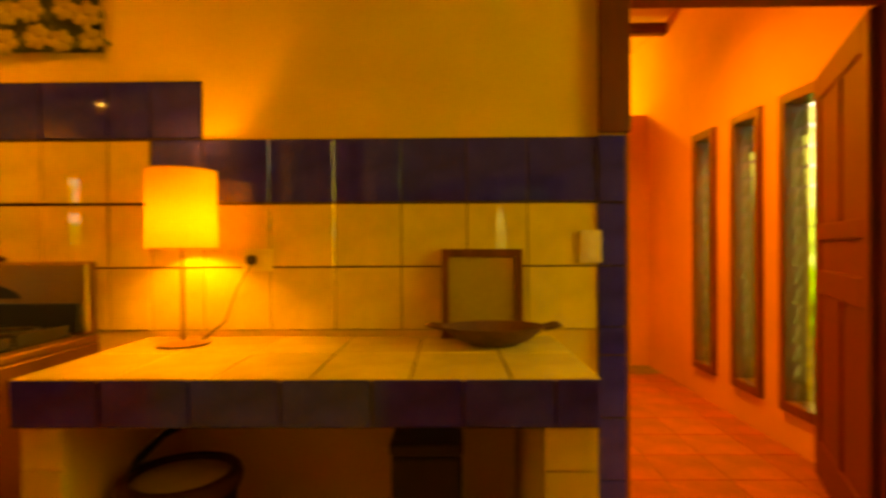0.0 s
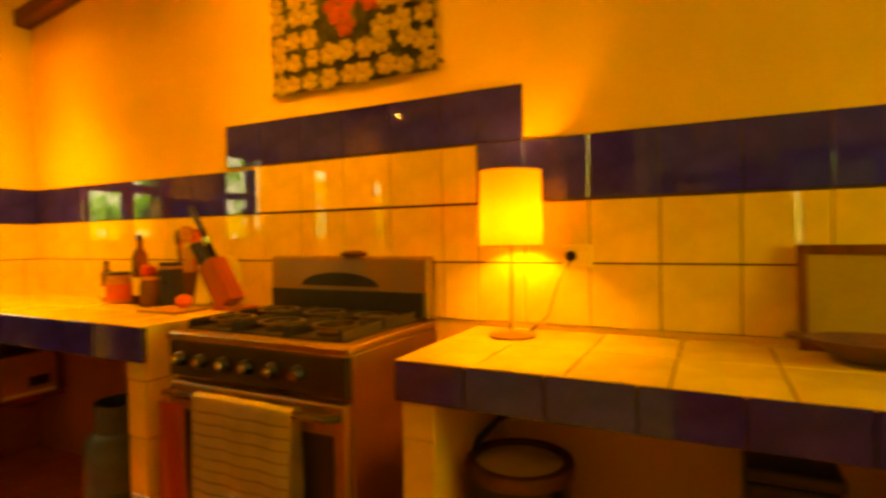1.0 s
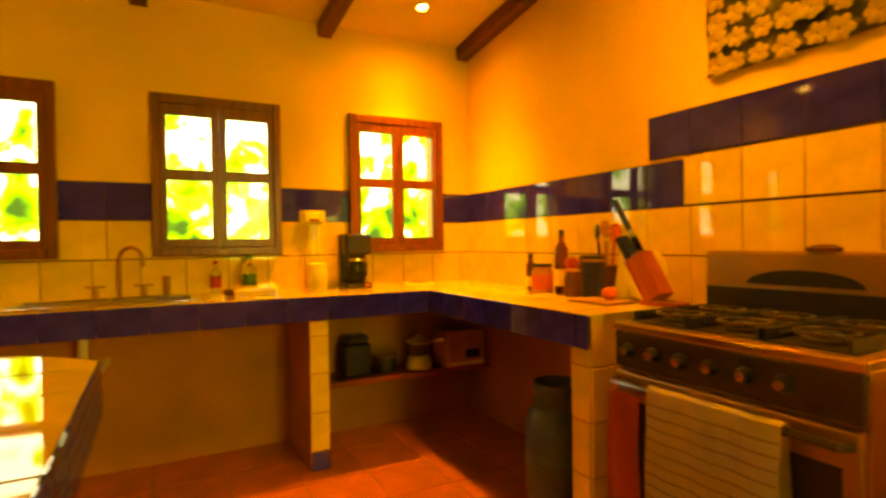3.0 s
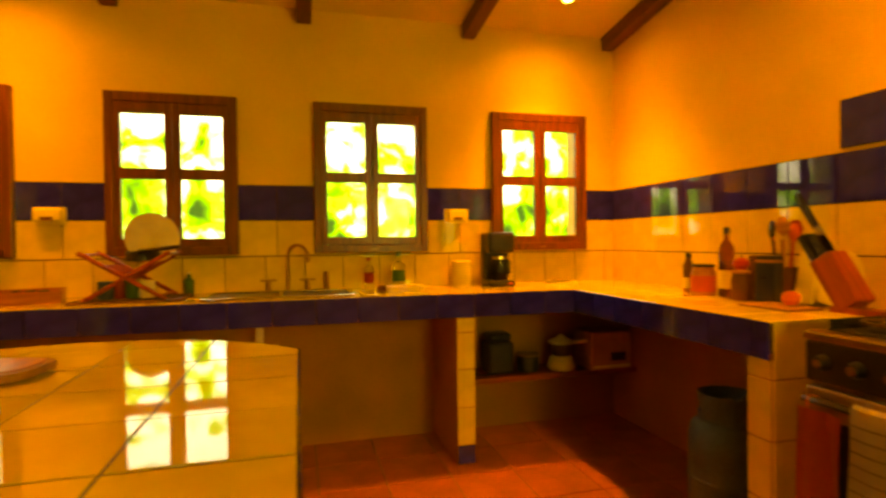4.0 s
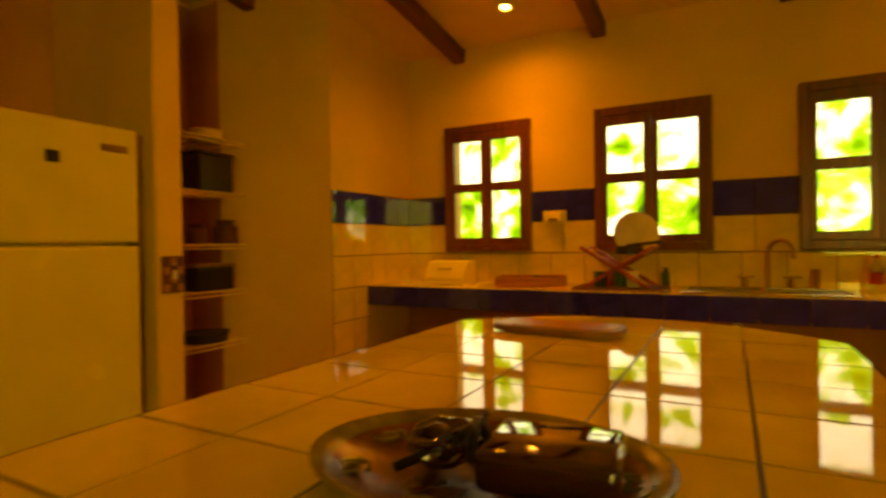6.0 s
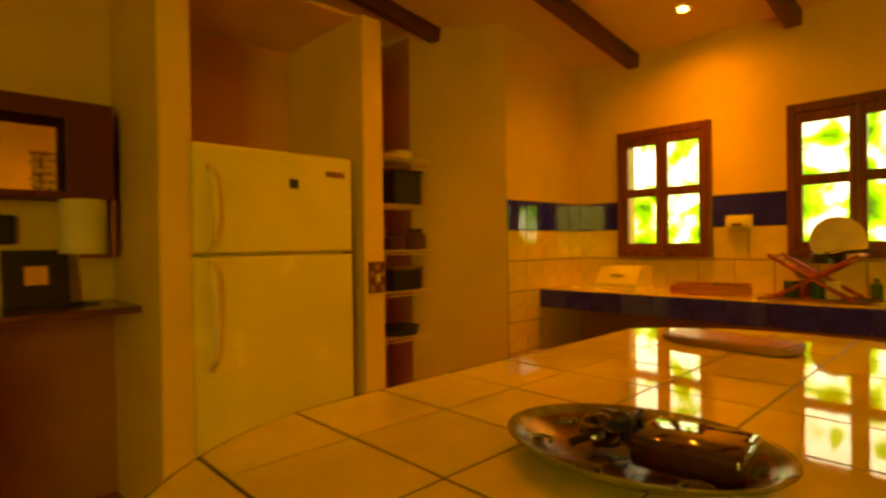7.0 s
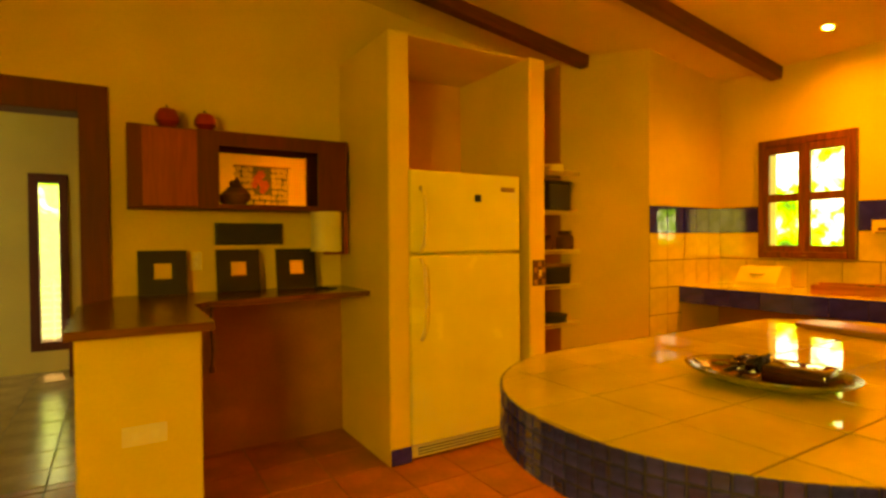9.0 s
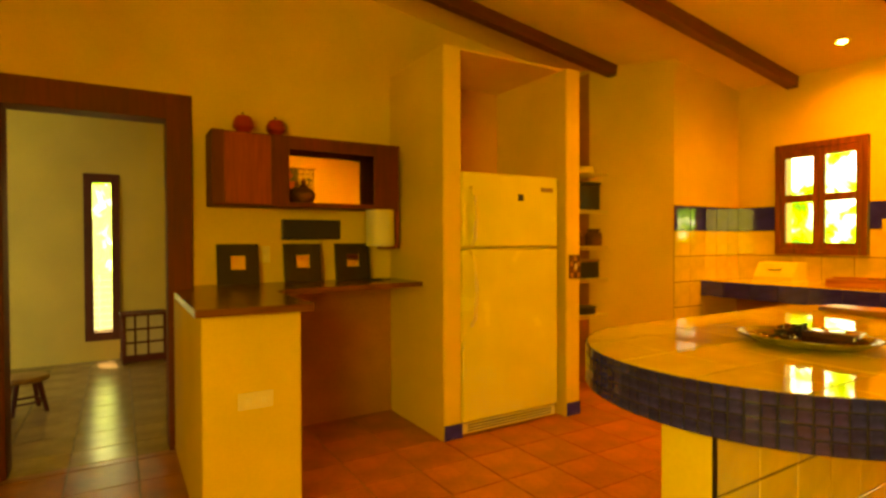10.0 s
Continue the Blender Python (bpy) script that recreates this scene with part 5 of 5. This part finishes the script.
for b in ((-0.19, -0.165, -0.38, 0.38), (0.165, 0.19, -0.38, 0.38), (-0.165, 0.165, -0.38, -0.355), (-0.165, 0.165, 0.355, 0.38), (-0.165, 0.165, -0.012, 0.012)):
    part("rim", box(*b, 0.001, 0.012, 0.004), STAINLESS, sk)
# flat plate, no hollow: the basin's inside shade is put into a darker steel
part("basin", box(-0.165, 0.165, -0.355, 0.355, 0.0005, 0.003), material("shadowed_steel", (0.25, 0.23, 0.2), 0.3, metal=1.0), sk, "flat steel basin plate with its inner shade in the colour")
fc = thing("tap", "tall steel kitchen tap with two handles", "tap", (-3.2, 0.255, CT))
part("spout", pipe([(0, 0, 0), (0, 0, 0.2)] + [(0.05 - 0.05 * math.cos(k * 0.35), 0.055 - 0.055 * math.cos(k * 0.35), 0.2 + 0.07 * math.sin(k * 0.35)) for k in range(1, 10)] + [(0.1, 0.11, 0.17)], 0.010, 10), STEEL, fc, smooth=True)
for s in (-1, 1):
    h = part("handle", rod((0, s * 0.11, 0), (0, s * 0.11, 0.06), 0.016, 0.012), STEEL, fc)
    part("lever", box(-0.01, 0.01, s * 0.11 - 0.045, s * 0.11 + 0.045, 0.06, 0.072, 0.003), STEEL, h)
part("sprayer", rod((0, 0.22, 0), (0, 0.22, 0.11), 0.015, 0.018), STEEL, fc)
for y, r, h, mat, lid, lab in ((-0.27, 0.028, 0.13, GREEN, PAPER, "green soap bottle beside the sink"), (0.72, 0.03, 0.19, CLEAR, RED, "clear sauce bottle with a red cap"), (0.90, 0.04, 0.22, CLEAR, GREEN, "clear plastic bottle with green label")):
    o = jar("bottle", lab, "bottle", (-3.15, y, CT), r, h, mat, lid, neck=0.4, top=0.75)
    if h > 0.15:
        part("label", lathe([(r + 0.001, h * 0.2), (r + 0.001, h * 0.5)], 22), lid, o, "coloured label")
sp_ = jar("sponge_dish", "small dark dish with a sponge", "dish", (-3.05, 0.80, CT), 0.05, 0.03, CLAY, neck=0.9)
nap = simple_box("folded_cloth", "folded pale cloth on the counter", "cloth", (-2.98, 0.9, CT), 0.14, 0.2, 0.012, CLOTH)
gl = jar("plastic_canister", "pale round plastic canister on the counter", "canister", (-3.12, 1.29, CT), 0.06, 0.16, PLASTIC, PLASTIC, neck=0.9)
cf = thing("coffee_maker", "black drip coffee maker with a glass jug", "coffee maker", (-3.11, 1.525, CT), 0)
part("base", box(-0.09, 0.09, -0.085, 0.085, 0, 0.035, 0.012), BLACK, cf)
part("tower", box(-0.09, -0.015, -0.085, 0.085, 0.035, 0.335, 0.014), BLACK, cf)
part("head", box(-0.015, 0.088, -0.085, 0.085, 0.205, 0.335, 0.018), BLACK, cf)
part("jug", lathe([(0, 0.037), (0.05, 0.037), (0.061, 0.07), (0.061, 0.12), (0.048, 0.175), (0.05, 0.185), (0, 0.186)], 22, at=(0.03, 0, 0)), clear_glass("smoked_glass", (0.25, 0.16, 0.08), 0.02), cf, "smoked glass jug", True)
part("band", lathe([(0.0505, 0.168), (0.053, 0.172), (0.053, 0.184), (0.0505, 0.188)], 22, at=(0.03, 0, 0)), CHROME, cf, "bright steel band")
part("jug_handle", pipe([(0.085, 0.025, 0.165), (0.115, 0.035, 0.155), (0.115, 0.035, 0.085), (0.085, 0.025, 0.07)], 0.007), BLACK, cf)
part("switch", box(0.088, 0.091, 0.04, 0.06, 0.01, 0.025, 0.001), ORANGE, cf)
jar("saucer", "pale saucer on the corner counter", "saucer", (-3.04, 1.93, CT), 0.1, 0.025, PAPER, CLAY, neck=0.6)

# bottles and jars beside the stove
for x, y, r, h, mat, lid, nk, nm, lab, cat in (
        (-2.32, 2.29, 0.026, 0.205, CLAY, BLACK, 0.5, "sauce_bottle", "dark sauce bottle with a pale label", "bottle"),
        (-2.19, 2.27, 0.058, 0.155, PALE_WOOD, BLACK, 0.85, "food_jar", "pale jar with an orange-red label and dark lid", "jar"),
        (-2.08, 2.31, 0.036, 0.335, BOTTLE_GLASS, BLACK, 0.38, "wine_bottle", "brown glass bottle with a long neck and pale label", "bottle"),
        (-2.12, 2.40, 0.04, 0.15, CLAY, BLACK, 0.9, "spice_jar", "brown spice jar with a dark lid", "jar"),
        (-1.96, 2.36, 0.036, 0.2, CLAY, CLAY, 0.7, "spice_jar", "tall brown spice jar beside the stove", "jar"),
        (-1.93, 2.25, 0.042, 0.135, CLAY, PALE_WOOD, 0.85, "spice_jar", "brown spice jar with a pale lid", "jar")):
    o = jar(nm, lab, cat, (x, y, CT), r, h, mat, lid, nk)
    if nm in ("food_jar", "wine_bottle", "sauce_bottle"):
        part("label", lathe([(r + 0.001, h * 0.12), (r + 0.001, h * (0.62 if nm == "food_jar" else 0.38))], 22), ORANGE if nm == "food_jar" else PAPER, o, "orange-red label" if nm == "food_jar" else "pale paper label")
tn = thing("coffee_tin", "dark blue coffee tin with a pale lid edge", "tin", (-1.80, 2.27, CT), 12)
NAVY = material("navy_tinplate", (0.012, 0.018, 0.05), 0.3, vary=0.2, scale=12)
part("body", box(-0.042, 0.042, -0.035, 0.035, 0, 0.175, 0.008), NAVY, tn)
part("rim", box(-0.043, 0.043, -0.036, 0.036, 0.175, 0.186, 0.003), PALE_WOOD, tn)
part("lid", box(-0.04, 0.04, -0.033, 0.033, 0.186, 0.205, 0.005), NAVY, tn)
tm = thing("tomato_timer", "small round red kitchen timer on a brown jar", "timer", (-1.93, 2.25, CT + 0.135))
part("body", lathe([(0, 0), (0.022, 0.003), (0.036, 0.022), (0.034, 0.044), (0.018, 0.057), (0, 0.054)], 20), RED, tm, smooth=True)
part("stalk", rod((0, 0, 0.053), (0.004, 0, 0.068), 0.004), GREEN, tm)
ut = thing("utensil_pot", "clay pot full of wooden and red kitchen utensils", "utensils", (-1.84, 2.39, CT))
part("pot", lathe([(0, 0), (0.05, 0), (0.058, 0.15), (0.052, 0.15), (0.046, 0.01), (0, 0.01)], 22), CLAY, ut, smooth=True)
for k, mat in enumerate((ORANGE, RED, PALE_WOOD, ORANGE, BLACK, PALE_WOOD)):
    a = k * 1.05
    s = part("utensil", rod((0.02 * math.cos(a), 0.02 * math.sin(a), 0.02), (0.05 * math.cos(a), 0.035 * math.sin(a), 0.27), 0.006), mat, ut)
    part("utensil_head", lathe([(0, -0.045), (0.026, -0.02), (0.030, 0.01), (0.016, 0.04), (0, 0.045)], 12, sy=0.3), mat, s, smooth=True).matrix_basis = pose(0.055 * math.cos(a), 0.04 * math.sin(a), 0.30 + 0.015 * (k % 3), 0, 8 * math.cos(a), k * 40)
wp = thing("chopping_board", "pale board standing upright against the tiles", "board", (-1.72, 2.36, CT))
part("board", box(-0.045, 0.045, -0.009, 0.009, 0, 0.225, 0.006), PAPER, wp).matrix_basis = pose(0, 0, 0.002, -12, 0, 0)
pd = thing("leaning_disc", "cream disc leaning on the tiles beside the knife block", "plate", (-1.60, 2.405, CT))
part("plate", lathe([(0, 0), (0.07, 0.002), (0.115, 0.016), (0.115, 0.020), (0.07, 0.007), (0, 0.005)], 32), PLASTIC, pd, smooth=True).matrix_basis = pose(0, 0, 0.115, 76, 0, 0)
fruit = thing("tomato", "ripe red tomato on the thin board", "fruit", (-1.64, 2.21, CT + 0.012))
part("flesh", lathe([(0, 0.002), (0.02, 0), (0.036, 0.02), (0.034, 0.042), (0.014, 0.055), (0, 0.051)], 20), ORANGE, fruit, smooth=True)
part("stalk", rod((0, 0, 0.05), (0.003, 0, 0.06), 0.003), GREEN, fruit)
lb = thing("cutting_mat", "thin dark-edged board lying on the counter", "board", (-1.66, 2.17, CT))
part("board", box(-0.12, 0.12, -0.085, 0.085, 0, 0.006, 0.002), CLAY, lb)
part("face", box(-0.112, 0.112, -0.077, 0.077, 0.006, 0.012, 0.002), PALE_WOOD, lb, "pale worn face")
kb = thing("knife_block", "leaning reddish wooden knife block with dark knife handles", "knife block", (-1.40, 2.28, CT), 90)
LEAN = pose(0, 0.03, 0.026, -33, 0, 0)
BLOCKW = wood("red_stained_block", (0.20, 0.030, 0.010), (0.34, 0.065, 0.018), axis=2)
part("block", box(-0.045, 0.045, -0.05, 0.05, 0.0, 0.215, 0.008), BLOCKW, kb).matrix_basis = LEAN
part("wedge", prism([(-0.042, -0.085), (0.042, -0.085), (0.042, 0.10), (-0.042, 0.10)], 0, 0.022), BLOCKW, kb)
for dx, dy, out, blade in ((-0.028, 0.03, 0.115, 0), (0.0, 0.028, 0.12, 0), (0.028, 0.03, 0.1, 0), (-0.02, -0.005, 0.1, 0.0), (0.015, -0.015, 0.16, 0.13)):
    if blade:
        part("blade", box(-0.001, 0.001, -0.017, 0.017, 0, blade, 0.0004), CHROME, kb, "drawn steel blade").matrix_basis = LEAN @ pose(dx, dy, 0.212)
    h = part("knife_handle", box(-0.009, 0.009, -0.013, 0.013, 0, out, 0.004), BLACK, kb)
    h.matrix_basis = LEAN @ pose(dx, dy, 0.214 + blade)
    for z in (0.3, 0.7):
        part("rivet", rod((-0.0098, 0, out * z), (0.0098, 0, out * z), 0.003, seg=8), CHROME, h)

# ---- under the counter ----
gb = thing("gas_cylinder", "blue-green metal gas cylinder under the counter", "gas cylinder", (-1.745, 2.0, 0))
part("body", lathe([(0, 0.03), (0.11, 0.03), (0.14, 0.06), (0.15, 0.1), (0.15, 0.40), (0.14, 0.45), (0.10, 0.485), (0.05, 0.497), (0, 0.5)], 32), TEAL, gb, smooth=True)
part("foot_ring", lathe([(0.105, 0), (0.115, 0), (0.115, 0.045), (0.105, 0.045), (0.105, 0)], 28), TEAL, gb, smooth=True)
part("weld_band", lathe([(0.1505, 0.235), (0.1535, 0.24), (0.1535, 0.25), (0.1505, 0.255)], 32), TEAL, gb, smooth=True)
col = bmesh.new()
for z0, z1, gaps in ((0.47, 0.505, ()), (0.505, 0.55, (3, 4, 5, 14, 15, 16)), (0.55, 0.585, ())):
    for k in range(24):
        if k in gaps:
            continue
        a, b = 2 * math.pi * k / 24, 2 * math.pi * (k + 1) / 24
        prism([(0.112 * math.cos(a), 0.112 * math.sin(a)), (0.112 * math.cos(b), 0.112 * math.sin(b)), (0.106 * math.cos(b), 0.106 * math.sin(b)), (0.106 * math.cos(a), 0.106 * math.sin(a))], z0, z1, col)
bmesh.ops.remove_doubles(col, verts=col.verts, dist=0.0005)
part("collar", col, TEAL, gb, "collar with two hand holes")
part("valve", rod((0, 0, 0.49), (0, 0, 0.555), 0.02), STEEL, gb)
part("hose", pipe([(0.02, 0, 0.53), (0.07, 0.05, 0.6), (0.14, 0.2, 0.55), (0.16, 0.36, 0.42)], 0.008, 6), BLACK, gb)
ab = thing("appliance_box", "dark green-black appliance standing on the low shelf", "appliance", (-3.12, 1.52, 0.385))
part("body", box(-0.08, 0.08, -0.085, 0.085, 0, 0.2, 0.02), IRON, ab)
part("lid", box(-0.07, 0.07, -0.075, 0.075, 0.2, 0.255, 0.022), BLACK, ab)
part("cord", pipe([(0.085, -0.06, 0.02), (0.1, -0.11, 0.01), (0.06, -0.15, 0.006), (0.0, -0.15, 0.006)], 0.006, 6), BLACK, ab)
jar("cooking_pot", "dark pot on the low shelf", "pot", (-3.1, 1.72, 0.385), 0.07, 0.11, IRON, STEEL, neck=0.95)
mx = thing("food_chopper", "pale food chopper with a steel bowl on the low shelf", "appliance", (-3.09, 1.95, 0.385))
part("base", lathe([(0, 0), (0.085, 0), (0.09, 0.02), (0.075, 0.07), (0.055, 0.085), (0, 0.085)], 24), PLASTIC, mx, smooth=True)
part("bowl", lathe([(0.05, 0.085), (0.06, 0.1), (0.062, 0.16), (0.058, 0.165), (0, 0.165)], 24), CLAY, mx, "brown see-through bowl", True)
part("lid", lathe([(0, 0.165), (0.085, 0.166), (0.085, 0.178), (0.04, 0.195), (0.014, 0.22), (0, 0.222)], 24), PLASTIC, mx, smooth=True)
part("handle", pipe([(0.05, 0.06, 0.172), (0.06, 0.12, 0.18), (0.06, 0.15, 0.178)], 0.01, 8), PLASTIC, mx)
pbx = thing("cardboard_box", "pale printed cardboard box on the low shelf", "box", (-3.08, 2.24, 0.385))
part("carton", box(-0.12, 0.12, -0.14, 0.14, 0, 0.235, 0.004), CARTON, pbx)
part("flap", box(-0.118, 0.122, -0.138, 0.138, 0.235, 0.240, 0.002), CARTON, pbx)
part("print", box(0.1205, 0.1225, -0.005, 0.10, 0.055, 0.11, 0.0005), BLACK, pbx, "dark printed panel")
part("print", box(0.1205, 0.1225, -0.13, 0.13, 0.012, 0.03, 0.0005), PAPER, pbx, "pale printed strip")
bn = thing("waste_bin", "white plastic waste bin with an open lid under the counter", "bin", (-2.55, -1.88, 0))
part("body", lathe([(0, 0), (0.11, 0), (0.14, 0.50), (0.134, 0.50), (0.105, 0.01), (0, 0.01)], 28, sx=1.1), PLASTIC, bn, smooth=True)
part("rim", lathe([(0.13, 0.495), (0.155, 0.495), (0.158, 0.52), (0.13, 0.525), (0.13, 0.495)], 28, sx=1.1), PLASTIC, bn, smooth=True)
part("clip", box(0.145, 0.175, -0.05, 0.05, 0.48, 0.515, 0.004), BLACK, bn)
jar("cleaning_bottle", "red cleaning bottle under the counter", "bottle", (-3.0, -1.7, 0.0), 0.05, 0.3, RED, BLACK, neck=0.4)
dp = thing("drain_pipe", "white plastic drain pipe under the sink", "pipe", (-3.05, 0.1, 0))
part("trap", pipe([(0, 0, 0.80), (0, 0, 0.62), (-0.02, 0.02, 0.56), (-0.08, 0.04, 0.55), (-0.13, 0.06, 0.58), (-0.198, 0.08, 0.60)], 0.022, 10), PLASTIC, dp, smooth=True)

# ---- recessed ceiling spots ----
BULB = glow("lit_bulb", (1.0, 0.72, 0.30), 60)
for x, y, beam, spill in SPOTS:
    z = ceiling_z(x)
    s = thing("ceiling_spot", "small round recessed ceiling spot, switched on", "spotlight", (x, y, z), group="ceiling spots")
    s.matrix_basis = pose(x, y, z, 0, -SLOPE, 0)
    part("ring", lathe([(0.036, -0.002), (0.05, -0.002), (0.052, -0.008), (0.036, -0.012), (0.036, -0.002)], 24), PLASTIC, s, smooth=True)
    part("bulb", lathe([(0, -0.012), (0.016, -0.010), (0.026, -0.003), (0.026, -0.001), (0, -0.001)], 20), BULB, s, "glowing bulb", True)
    bulb("spot_lamp", (x, y, z - 0.03), SPOT_WATTS * beam, 0.025, WARM, 88, (x, y, 0))
    bulb("spot_spill", (x, y, z - 0.03), SPOT_WATTS * spill, 0.03, WARM, 160, (x, y, 0))

# ---- floor tiles ----
def floor_tiles(parent, x0, x1, y0, y1, pitch, mat, ox=0.0, oy=0.0):
    n, rest = 0, bmesh.new()
    us = [ox + pitch * i for i in range(-30, 40)]
    for i in range(len(us) - 1):
        for j in range(-30, 40):
            a, b = max(x0, us[i]), min(x1, us[i + 1])
            c, d = max(y0, oy + pitch * j), min(y1, oy + pitch * (j + 1))
            if b - a < 0.02 or d - c < 0.02:
                continue
            ob = new("floor_tile", tile_mesh(b - a - 0.008, d - c - 0.008, 0.006, mat, "floor_tile"))
            ob.parent = parent
            ob.matrix_basis = pose((a + b) / 2, (c + d) / 2, -0.006 + random.uniform(-0.0005, 0.0005), random.uniform(-0.12, 0.12), random.uniform(-0.12, 0.12))


floor_tiles(floor, WEST, EAST, SOUTH, NORTH, 0.335, TERRA, 0.1, 0.06)
floor_tiles(floor_living, 0.4, 3.6, LY, SOUTH - 0.0, 0.335, PALE_FLOOR, 0.1, 0.06)
floor_tiles(floor_hall, 0.8, HX, NORTH, 5.7, 0.335, TERRA, 0.1, 0.06)
